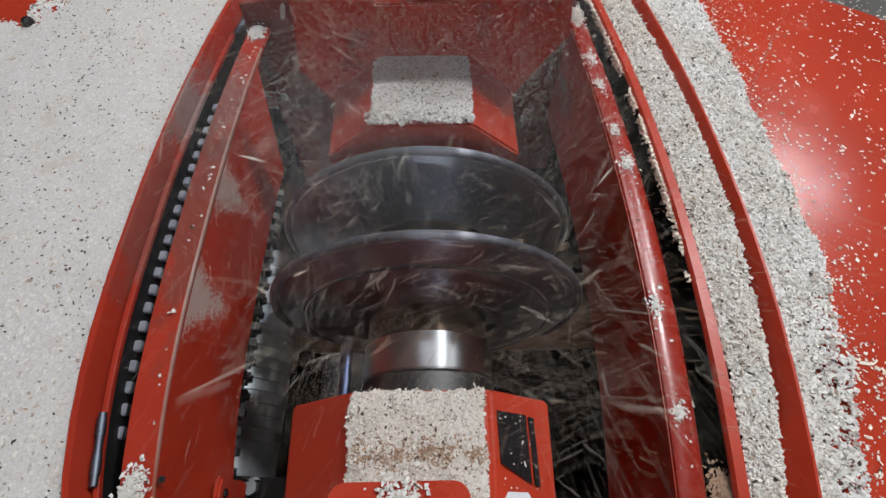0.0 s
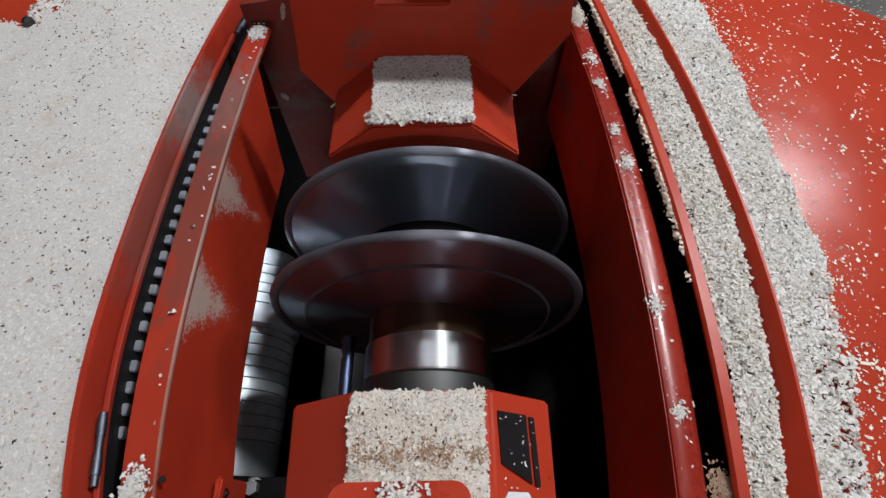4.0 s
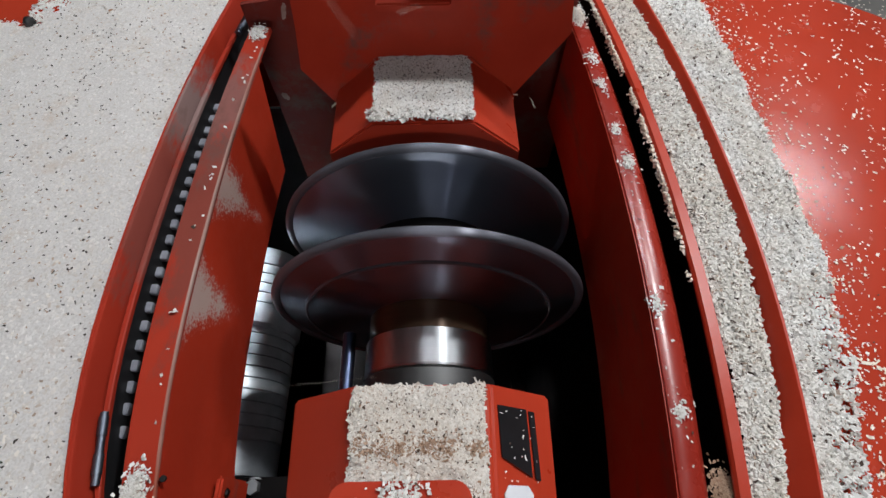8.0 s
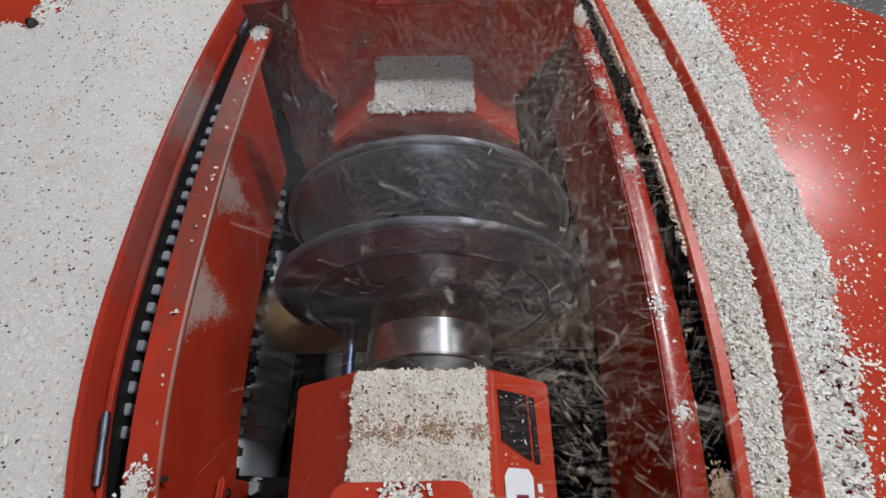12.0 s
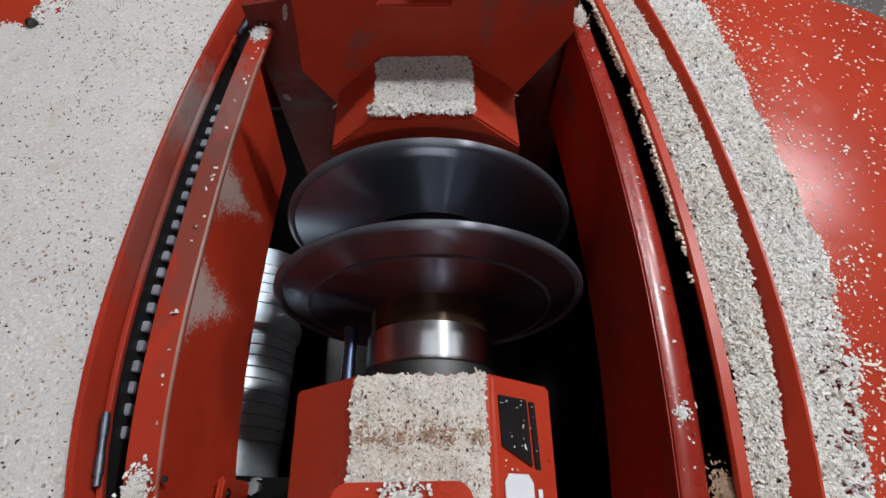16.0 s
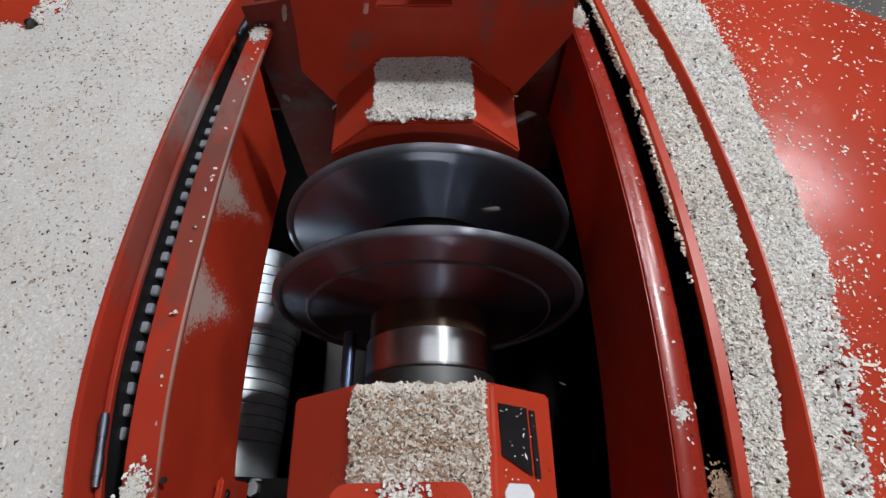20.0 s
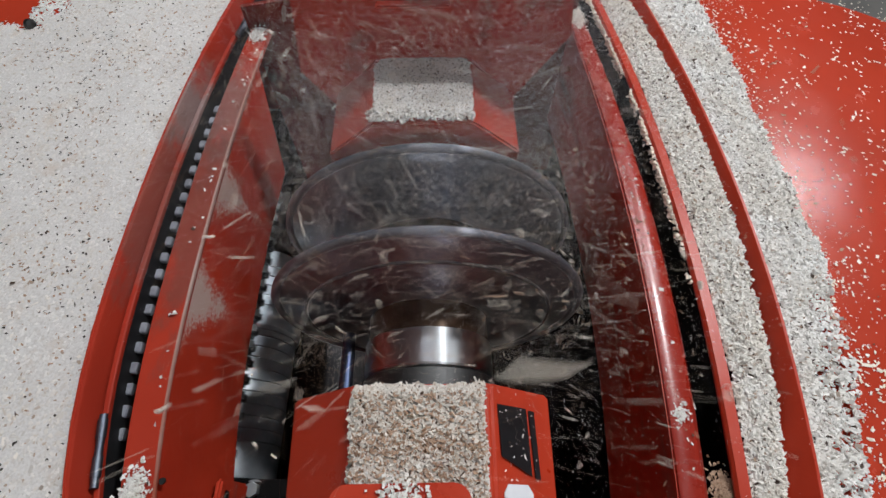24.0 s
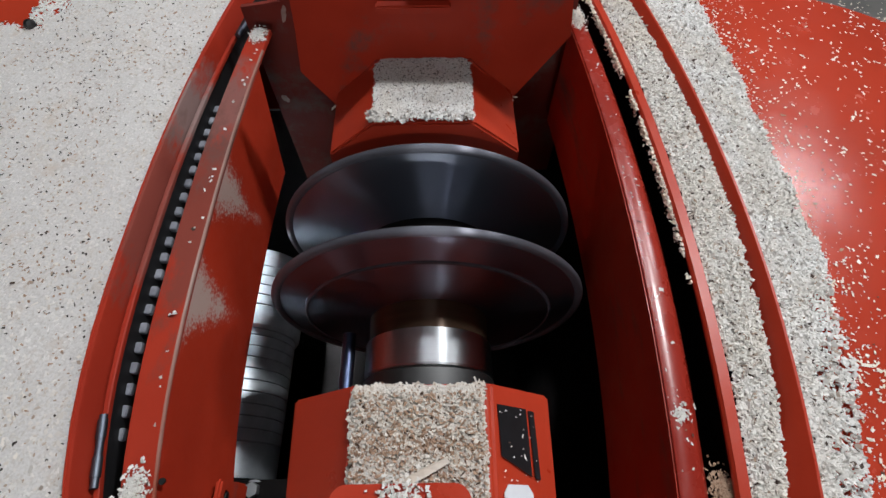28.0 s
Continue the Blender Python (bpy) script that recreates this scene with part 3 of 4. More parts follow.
bmesh.ops.create_cone(rod, cap_ends=True, segments=24, radius1=0.008, radius2=0.008, depth=0.12, matrix=Matrix.Translation((-0.098, -0.34, 0.02)) @ Matrix.Rotation(math.pi / 2, 4, "X"))
part("guide_rod", rod, ROD, carriage, "blue-grey steel guide rod")

# ---- lower feed roller in the pit ----
roller = empty("feed_roller", pose(-0.346, 0, -0.275))
tagged(roller, "ribbed bright steel feed roller low in the pit", "roller")
part("drum", lathe_y([(-0.415, 0.0), (-0.415, 0.0845), (-0.365, 0.0845), (-0.364, 0.0815), (-0.02, 0.0815), (-0.02, 0.0)], 64), ROLLER, roller)
for i in range(17):
    y = -0.3535 + 0.0192 * i
    part("band", lathe_y([(y - 0.0090, 0.0805), (y - 0.0087, 0.0843), (y - 0.0078, 0.0850), (y + 0.0078, 0.0850), (y + 0.0087, 0.0843), (y + 0.0090, 0.0805)], 48), ROLLER, roller)
part("flange", lathe_y([(-0.180, 0.080), (-0.178, 0.088), (-0.172, 0.0915), (-0.152, 0.0915), (-0.148, 0.080)], 64), ROLLER, roller, "wide steel flange")
part("axle", lathe_y([(-0.45, 0.0), (-0.45, 0.03), (-0.415, 0.03), (-0.415, 0.0)], 32), DARK_STEEL, roller)
bearing = empty("bearing_block", pose(-0.235, -0.46, -0.12))
tagged(bearing, "dark bearing block with one hexagon bolt", "bearing")
part("block", box(-0.06, 0.06, -0.05, 0.035, -0.215, 0.0, 0.003), PIT, bearing)
bolt(bearing, Matrix.Translation((-0.003, 0.022, 0.004)), 0.010, 0.012)

# ---- press roller that follows the log, and the logs ----
press = empty("press_roller", pose(-0.338, 0, -0.085))
tagged(press, "dark toothed press roller beside the chamber wall", "roller")
part("drum", lathe_y([(-0.43, 0.0), (-0.43, 0.034), (0.05, 0.034), (0.05, 0.0)], 32), DARK_STEEL, press)


def toothed_ring(y):
    bm = bmesh.new()
    n = 28
    rows = []
    for yy in (y - 0.005, y + 0.005):
        rows.append([bm.verts.new((r * math.cos(a), yy, r * math.sin(a))) for a, r in
                     [(2 * math.pi * (i + 0.25 * (yy > y)) / n, 0.034 if i % 2 else 0.044) for i in range(n)]])
    for i in range(n):
        bm.faces.new((rows[0][i], rows[0][(i + 1) % n], rows[1][(i + 1) % n], rows[1][i]))
    bm.faces.new(rows[0])
    bm.faces.new(rows[1])
    bmesh.ops.recalc_face_normals(bm, faces=bm.faces)
    return bm


for i in range(19):
    part("toothed_ring", toothed_ring(-0.42 + 0.0245 * i), DARK_STEEL, press)

# a long bed carries the logs under the machine
bed = empty("feed_bed", pose(0, 0, 0))
tagged(bed, "dark steel feed bed under the machine", "conveyor")
for x0, x1 in ((-9.2, -0.43), (0.32, 9.2)):
    part("bed_plate", box(x0, x1, -0.29, -0.09, -0.197, -0.187, 0.002), PIT, bed)
for x in (-9.0, -7.4, -5.8, -4.2, -2.6, -0.75, 0.75, 2.4, 4.0, 5.6, 7.2, 9.0):
    part("bed_leg", box(x - 0.03, x + 0.03, -0.28, -0.10, -1.1, -0.197), PIT, bed)
# pan for resting chips, near-black for the shade under the discs
part("chip_pan", box(-0.20, 0.14, -0.31, -0.07, -0.294, -0.285), PIT, machine, "near-black pan for the shade under the discs")


def log_mesh():
    bm = bmesh.new()
    n, rings = 28, []
    for i in range(15):
        x = -0.28 + 0.56 * i / 14
        r = 0.060 + 0.003 * noise.noise(Vector((x * 6, 0, 0))) - (0.006 if i in (0, 14) else 0)
        rings.append([bm.verts.new((x, (r + 0.003 * noise.noise(Vector((x * 20, 3 * math.cos(a), 3 * math.sin(a))))) * math.cos(a), r * math.sin(a)))
                      for a in [2 * math.pi * k / n for k in range(n)]])
    for a, b in zip(rings, rings[1:]):
        for k in range(n):
            bm.faces.new((a[k], a[(k + 1) % n], b[(k + 1) % n], b[k])).smooth = True
    bm.faces.new(rings[0])
    bm.faces.new(rings[-1])
    bmesh.ops.recalc_face_normals(bm, faces=bm.faces)
    return bm


LOGY, LOGZ = -0.19, -0.124
first_log = tagged(part("log", log_mesh(), LOGWOOD), "short round log of pale peeled wood on the feed bed", "log", "logs fed through the machine")
first_log.matrix_world = pose(-0.2, LOGY, LOGZ)
logs = [first_log] + [copy_thing(first_log, pose(-1.1 - 1.7 * k, LOGY, LOGZ)) for k in range(4)]

# ---- sawdust at rest ----
rng = np.random.default_rng(11)


def tray_top(x, y):
    return 0.1450 + 0.0030 * wave(x, y, 8) + 0.0003 * wave(x, y, 40)


def tray_inside(x, y):
    return x < bow(-0.3226, y, 1.25) and y > -0.470 + 0.003 * wave(x, 1, 30) and not (x < -0.560 + 0.02 * wave(x, y, 25) and y > 0.166 + 0.02 * wave(y, x, 32))


tagged(part("sawdust_bed", sheet(tray_top, -0.80, -0.318, -0.472, 0.32, 150, 230, tray_inside, lambda y: bow(-0.3228, y, 1.25)), SETTLED), "pale sawdust lying thick on the red tray", "sawdust", kind="stuff")


def scatter(n, x0, x1, y0, y1, keep, height):
    xs, ys = rng.uniform(x0, x1, n), rng.uniform(y0, y1, n)
    return np.array([(x, y, height(x, y)) for x, y in zip(xs, ys) if keep(x, y)])


pts = scatter(20000, -0.80, -0.28, -0.472, 0.32, lambda x, y: tray_inside(x, y), lambda x, y: tray_top(x, y) + 0.0001)
tagged(flakes_mesh("sawdust_flakes", pts, 0.15, 0.0022, FLAKE_FINE, 1, 1.8, 0.05), "fine pale sawdust flakes on the red tray", "sawdust", kind="stuff")
pts = scatter(2700, -0.80, -0.28, -0.472, 0.32, lambda x, y: tray_inside(x, y) and rng.random() < 0.5 + 0.9 * wave(x, y, 12), lambda x, y: tray_top(x, y) + 0.0003)
tagged(flakes_mesh("bark_specks", pts, 0.3, 0.0014, SPECK, 70, 1.8, 0.22), "dark specks of bark dust in the sawdust", "bark dust", kind="stuff")
pts = scatter(2000, -0.80, -0.28, -0.472, 0.32, lambda x, y: tray_inside(x, y) and rng.random() < 0.4 + 0.9 * wave(x, y, 9), lambda x, y: tray_top(x, y) + 0.0004)
tagged(flakes_mesh("tan_shavings", pts, 0.35, 0.0018, FLAKE_TAN, 72, 2.2, 0.06), "curled tan shavings in the sawdust", "sawdust", kind="stuff")
pts = scatter(900, -0.80, -0.28, -0.472, 0.32, lambda x, y: tray_inside(x, y) and rng.random() < 0.35 + 1.2 * wave(x, y, 14), lambda x, y: tray_top(x, y) + 0.0004)
tagged(flakes_mesh("brown_shavings", pts, 0.4, 0.0014, FLAKE_BROWN, 73, 2.4, 0.1), "thin brown shavings in the sawdust", "sawdust", kind="stuff")
pts = scatter(1500, -0.60, -0.535, 0.14, 0.30, lambda x, y: not tray_inside(x, y) and rng.random() < 0.6, lambda x, y: 0.1410)
tagged(flakes_mesh("loose_sawdust", pts, 0.15, 0.0030, FLAKE, 71, 1.8, 0.1), "loose sawdust sprinkled on the bare red tray", "sawdust", kind="stuff")


def strip_one(x, y):
    lo = bow(0.296, y) + 0.004 * wave(y, 2.0, 45) + 0.002 * wave(y, 7.0, 160)
    hi = bow(0.336, y, *RIN) + 0.001 + 0.0018 * wave(y, 6.0, 70) + 0.0035 * min(1.0, max(0.0, (y + 0.25) / 0.2))
    return (x - lo) / max(hi - lo, 0.001)


def strip_one_z(x, y):
    u = min(max(strip_one(x, y), 0.0), 1.0)
    return 0.1365 + 0.017 * math.sin(math.pi * (u * 0.30 + 0.25)) + 0.0007 * wave(x, y, 60)


tagged(part("sawdust_heap", sheet(strip_one_z, 0.24, 0.345, -0.50, 0.42, 60, 320, lambda x, y: 0 < strip_one(x, y) < 1), BED), "heap of coarse sawdust filling the red channel", "sawdust", kind="stuff")
pts = scatter(38000, 0.24, 0.345, -0.50, 0.42, lambda x, y: -0.05 < strip_one(x, y) < 1.02, lambda x, y: strip_one_z(x, y) + 0.0008)
tagged(flakes_mesh("sawdust_flakes", pts, 0.46, 0.0028, FLAKE_IVORY, 2, 1.5, 0.15), "coarse pale sawdust flakes in the red channel", "sawdust", kind="stuff")


def strip_two(x, y):
    lo = bow(0.351, y, *ROUT) - 0.002
    hi = bow(0.426, y, 1.6, 0.1) + 0.008 * wave(y, 5.0, 18) + 0.004 * wave(y, 9.0, 90)
    return (x - lo) / (hi - lo)


def strip_two_z(x, y):
    u = min(max(strip_two(x, y), 0.0), 1.0)
    return hood_z(x) + 0.002 + 0.012 * (1 - u) ** 0.7 + 0.0007 * wave(x, y, 60)


tagged(part("sawdust_heap", sheet(strip_two_z, 0.29, 0.45, -0.50, 0.46, 80, 320, lambda x, y: 0 < strip_two(x, y) < (0.93 if y > -0.29 else 0.50 + 0.35 * wave(x, y, 40))), BED), "drift of coarse sawdust against the red rib", "sawdust", kind="stuff")
pts = scatter(52000, 0.29, 0.46, -0.50, 0.46, lambda x, y: 0 < strip_two(x, y) < 1.0 - 0.12 * rng.random() and (y > -0.27 or strip_two(x, y) < 0.50 + 0.35 * wave(x, y, 40) or rng.random() < 0.40), lambda x, y: strip_two_z(x, y) + 0.0008)
tagged(flakes_mesh("sawdust_flakes", pts, 0.46, 0.0029, FLAKE, 3, 1.5, 0.15), "coarse pale sawdust flakes drifted against the rib", "sawdust", kind="stuff")


def loose_keep(x, y):
    u = strip_two(x, y)
    if u < 0.95:
        return False
    near = math.exp(-(u - 0.95) * (5.0 if y > -0.3 else 2.2))
    clump = max(0.0, 0.5 + 1.4 * wave(x, y, 22))
    return rng.random() < min(1.0, 0.12 + (0.80 if y < -0.25 else 0.45) * near) * (0.25 + clump) and x < 0.95


pts = scatter(24000, 0.34, 0.95, -0.50, 0.46, loose_keep, lambda x, y: hood_z(x) + 0.0010)
tagged(flakes_mesh("loose_sawdust", pts, 0.10, 0.0019, FLAKE_CREAM, 4, 1.7, 0.08), "loose sawdust flakes scattered over the red hood", "sawdust", kind="stuff")

pts = scatter(16000, 0.34, 0.60, -0.50, 0.46, lambda x, y: strip_two(x, y) > 0.9 and rng.random() < math.exp(-(strip_two(x, y) - 0.9) * 4.0), lambda x, y: hood_z(x) + 0.0004)
tagged(flakes_mesh("fine_sawdust", pts, 0.1, 0.0008, FLAKE, 5, 1.5, 0.2), "thin film of fine sawdust along the drift on the hood", "sawdust", kind="stuff")


# piles that ride on the two housings
def pile(name, x0, x1, y0, y1, top, rough, mat, count, seed, label, size):
    def inside(x, y):
        e = 0.0045 * wave(y, seed, 60)
        f = 0.0025 * wave(x, seed + 4, 70)
        return x0 + e < x < x1 + 0.6 * e and y0 < y < y1 + f

    def height(x, y):
        edge = min(x - x0, x1 - x, y1 - y + 0.004, 0.012) / 0.012
        return top + 0.0045 * max(edge, 0.05) ** 0.5 + rough * wave(x, y, 45) + 0.001 * wave(x, y, 150)

    heap = empty(name)
    part("heap_core", sheet(height, x0 - 0.006, x1 + 0.006, y0, y1 + 0.004, 60, 60, inside), BED, heap)
    p = scatter(count, x0 - 0.007, x1 + 0.007, y0, y1 + 0.005, inside, lambda x, y: height(x, y) + 0.0005)
    f = flakes_mesh("heap_flakes", p, 0.22, size, mat, seed, 2.4, 0.09)
    f.parent = heap
    if mat is FLAKE_TAN:
        # a browner furrow across the heap
        q = scatter(5000, x0, x1, -0.452, -0.424, lambda x, y: inside(x, y) and rng.random() < math.exp(-((y + 0.437 - 0.003 * wave(x, 2, 40)) / 0.006) ** 2) * (0.4 + wave(x, y, 50)), lambda x, y: height(x, y) + 0.0009)
        g = flakes_mesh("brown_flakes", q, 0.5, 0.0013, FLAKE_BROWN, seed + 1, 2.6)
        g.parent = heap
    else:
        # dark grit and a loose lower edge
        q = scatter(330, x0, x1, y0, y1, inside, lambda x, y: height(x, y) + 0.0008)
        flakes_mesh("dark_grit", q, 0.3, 0.0010, SPECK, seed + 1, 1.5, 0.25).parent = heap
        q = scatter(900, x0 - 0.006, x1, y0 - 0.003, y0 + 0.012, lambda x, y: rng.random() < 0.35 + 0.9 * wave(x, y, 60), lambda x, y: top + 0.0035 + 0.003 * rng.random())
        flakes_mesh("loose_flakes", q, 0.6, 0.0022, FLAKE, seed + 2, 2.0, 0.10).parent = heap
    return tagged(heap, label, "sawdust", kind="stuff")


front_pile = pile("sawdust_pile", -0.0540, 0.0490, -0.52, -0.3925, 0.2075, 0.0025, FLAKE_TAN, 30000, 21, "tan sawdust piled on the front housing", 0.0014)
rear_pile = pile("sawdust_pile", -0.0560, 0.0560, -0.1045, 0.02, 0.2075, 0.0012, FLAKE, 26000, 22, "pale sawdust piled on the rear housing", 0.0012)


# flecks that cling to the black decal
q = np.array([face @ Vector((rng.uniform(-0.030, 0.010), rng.uniform(-0.462, -0.408), 0.0018)) for _ in range(26)])
decal_flecks = flakes_mesh("clinging_flecks", q, 0.4, 0.0008, FLAKE, 62)
decal_flecks.parent = front_pile


# small mounds and specks on rails and corners
def mound(cx, cy, cz, r, h, count, seed, label, mat=FLAKE, long=1.5):
    g = np.random.default_rng(seed)
    a, d = g.uniform(0, 2 * np.pi, 2 * count), np.abs(g.normal(0, 0.45, 2 * count)) * r
    p = np.stack([cx + d * np.cos(a), cy + long * d * np.sin(a), cz + h * np.exp(-(d / r) ** 2 * 2)], 1)
    return tagged(flakes_mesh("sawdust_mound", p, 0.3, 0.0015, mat, seed, 1.8, 0.08), label, "sawdust", kind="stuff")


mound(-0.240, 0.132, 0.151, 0.012, 0.003, 450, 31, "small mound of sawdust on the rail's end")
mound(0.2245, 0.165, 0.149, 0.012, 0.004, 700, 32, "dirty mound of sawdust on the rail's end", FLAKE_TAN, 2.6)
mound(0.256, -0.468, 0.138, 0.016, 0.006, 900, 33, "tan mound of sawdust in the slot beside the rail", FLAKE_BROWN)
mound(-0.240, -0.455, 0.151, 0.013, 0.004, 450, 34, "small mound of sawdust on the worn rail")
mound(-0.012, -0.485, 0.238, 0.022, 0.006, 1100, 35, "sawdust on the bright red flap")
CLUMPS = [(0.2415, -0.116, 110), (0.2360, -0.062, 45), (0.2330, 0.018, 60), (0.2300, 0.070, 60), (0.2310, -0.298, 40)]
clumps = []
for k, (mx, my, count) in enumerate(CLUMPS):
    # built round the origin, so that each can be blown away as one
    clump = mound(0, 0, 0.0005, 0.011, 0.002, count, 40 + k, "few sawdust flakes stuck to the rounded rail")
    clump.location = (mx, my, 0.1500)
    clumps.append(clump)
mound(0.2300, -0.401, 0.150, 0.010, 0.001, 60, 46, "few sawdust flakes stuck to the rounded rail")
p = [(bow(-0.25 + 0.008 * (rng.random() - 0.5), y), y, 0.151) for y in rng.uniform(-0.46, 0.12, 26)]
tagged(flakes_mesh("sawdust_specks", np.array(p), 0.3, 0.0024, FLAKE, 50), "single sawdust specks on the worn rail", "sawdust", kind="stuff")
p = [(bow(0.24 + 0.014 * (rng.random() - 0.5), y), y, 0.1495) for y in rng.uniform(-0.46, 0.12, 70)]
tagged(flakes_mesh("sawdust_specks", np.array(p), 0.4, 0.0021, FLAKE, 51), "single sawdust specks on the rounded rail", "sawdust", kind="stuff")


p = np.array([(bow(0.2782, y) - rng.uniform(0.0, 0.0025), y, 0.1500 - abs(rng.normal(0, 0.005))) for y in rng.uniform(-0.30, 0.40, 2600) if wave(y, 4.0, 22) > -0.35 + 0.35 * rng.random() and rng.random() < (y + 0.30) / 0.20])
tagged(flakes_mesh("clinging_sawdust", p, 0.45, 0.0019, FLAKE_CREAM, 63, 2.0, 0.1), "ragged sawdust clinging to the lip beside the slot", "sawdust", kind="stuff")
p = np.array([(0.117, -0.006, 0.156), (0.113, -0.006, 0.152), (-0.119, -0.006, 0.143)])
tagged(flakes_mesh("stuck_chips", p, 0.8, 0.0025, CHIPWOOD, 61, 2.5), "few chips stuck to the edge of the opening", "wood chip", kind="stuff")


def pebble(r, seed):
    bm = bmesh.new()
    bmesh.ops.create_icosphere(bm, subdivisions=2, radius=r)
    for v in bm.verts:
        v.co *= 1 + 0.35 * noise.noise(v.co * 120 + Vector((seed, 0, 0)))
    return bm


tagged(part("bark_crumb", pebble(0.0045, 1), DARK_STEEL), "dark crumb of bark on the sawdust", "bark crumb").location = (0.296, -0.402, 0.150)
tagged(part("bark_crumb", pebble(0.008, 5), DARK_STEEL), "dark crumb of bark beside the sawdust", "bark crumb").location = (-0.582, 0.166, 0.148)

bolt(machine, Matrix.Translation((-0.219, -0.447, 0.1505)), 0.002, 0.001, DARK_STEEL)
# fittings on the left side
part("lug", box(-0.2190, -0.2120, -0.480, -0.437, -0.03, 0.046, 0.0025), RED_WORN, machine, "red lug with a rounded head")
bolt(machine, Matrix.Translation((-0.2115, -0.452, 0.030)) @ Matrix.Rotation(math.pi / 2, 4, "Y"), 0.004, 0.003, DARK_STEEL)
for ax, ay, bx, by in ((-0.2856, -0.4506, -0.2975, -0.3886), (-0.268, 0.215, -0.279, 0.155)):
    hinge_at = Matrix.Translation(((ax + bx) / 2, (ay + by) / 2, 0.133)) @ Matrix.Rotation(math.atan2(ax - bx, by - ay), 4, "Z")
    long = math.hypot(bx - ax, by - ay)
    hinge = part("hinge_pin", lathe_y([(-long / 2, 0.0), (-long / 2, 0.0034), (long / 2, 0.0034), (long / 2, 0.0)], 20), HINGE, machine, "blue-grey steel hinge pin")
    hinge.matrix_world = hinge_at
    for k in range(2):
        yy = long * (0.30 - 0.52 * k)
        knuckle = part("hinge_knuckle", lathe_y([(yy - 0.0085, 0.0), (yy - 0.0085, 0.0042), (yy + 0.0085, 0.0042), (yy + 0.0085, 0.0)], 20), HINGE, hinge)

# smears of dust on the end panels
for cx, cy, cz, w, h, lean in ((-0.2041, 0.165, 0.163, 0.0035, 0.014, 0.25), (-0.2470, 0.165, 0.0025, 0.0055, 0.008, -0.3), (0.2344, 0.180, 0.0026, 0.007, 0.018, -0.25), (0.2360, 0.180, -0.045, 0.010, 0.006, -0.5)):
    outline = []
    for i in range(18):
        a = 2 * math.pi * i / 18
        k = 1 + 0.45 * noise.noise(Vector((3 * math.cos(a), 3 * math.sin(a), cx * 90)))
        u, v = w * k * math.cos(a), h * k * math.sin(a)
        outline.append((cx + u + lean * v, cz + v))
    part("dust_smear", prism_y(outline, cy - 0.0012, cy), SMEAR, machine, "greyish smear of dust")


# ---- flying chips ----
def chip_mesh(length, width, bend, twist):
    bm = bmesh.new()
    rows = []
    for i in range(6):
        u = i / 5 - 0.5
        w = width * (1 - 1.3 * u * u) * 0.5
        c = Matrix.Rotation(twist * u, 3, "X")
        rows.append([bm.verts.new(Vector((length * u, 0, bend * length * (0.25 - u * u))) + c @ Vector((0, s * w, h * 0.0006))) for s, h in ((-1, -1), (1, -1), (1, 1), (-1, 1))])
    for a, b in zip(rows, rows[1:]):
        for j in range(4):
            bm.faces.new((a[j], a[(j + 1) % 4], b[(j + 1) % 4], b[j]))
    bm.faces.new(rows[0])
    bm.faces.new(rows[-1])
    bmesh.ops.recalc_face_normals(bm, faces=bm.faces)
    me = bpy.data.meshes.new("wood_chip")
    bm.to_mesh(me)
    bm.free()
    me.materials.append(CHIPWOOD)
    return me


KINDS = [chip_mesh(0.006, 0.0016, 0.2, 0.6), chip_mesh(0.007, 0.0015, 0.3, 0.9), chip_mesh(0.010, 0.0017, 0.3, 0.8), chip_mesh(0.005, 0.0014, 0.4, 1.2),
         chip_mesh(0.005, 0.0024, 0.2, 0.3), chip_mesh(0.004, 0.0022, 0.1, 0.2)]
PITZ = -0.282
chips = []
for i in range(290):
    c = new("wood_chip", KINDS[rng.integers(0, 6)])
    tagged(c, "thin curled chip of fresh pale wood", "wood chip", "flying wood chips")
    c.location = (rng.uniform(-0.05, 0.06), rng.uniform(-0.28, -0.10), PITZ)
    chips.append(c)
splinter = new("wood_splinter", chip_mesh(0.048, 0.006, 0.25, 0.9))
tagged(splinter, "long pale splinter of fresh wood", "wood chip")


def cloud(seed, count, spread, size):
    """A swarm of fine four-sided specks in one mesh."""
    g = np.random.default_rng(seed)
    at = np.clip(g.normal(0, 1, (count, 1, 3)), -1.9, 1.9) * np.array(spread)
    v = (at + g.normal(0, 0.6, (count, 4, 3)) * size).reshape(-1, 3)
    f = (np.array([[0, 1, 2], [0, 3, 1], [1, 3, 2], [2, 3, 0]])[None] + 4 * np.arange(count)[:, None, None]).reshape(-1)
    me = bpy.data.meshes.new("flying_dust")
    me.vertices.add(4 * count)
    me.vertices.foreach_set("co", v.reshape(-1).astype(np.float32))
    me.loops.add(len(f))
    me.loops.foreach_set("vertex_index", f.astype(np.int32))
    me.polygons.add(4 * count)
    me.polygons.foreach_set("loop_start", np.arange(0, 12 * count, 3, dtype=np.int32))
    me.update(calc_edges=True)
    me.materials.append(DUST)
    return tagged(new("flying_dust", me), "loose swarm of fine wood dust thrown by the discs", "wood dust", kind="stuff")


clouds = [cloud(100 + i, 2200, (0.075, 0.065, 0.060), 0.0005) for i in range(14)]


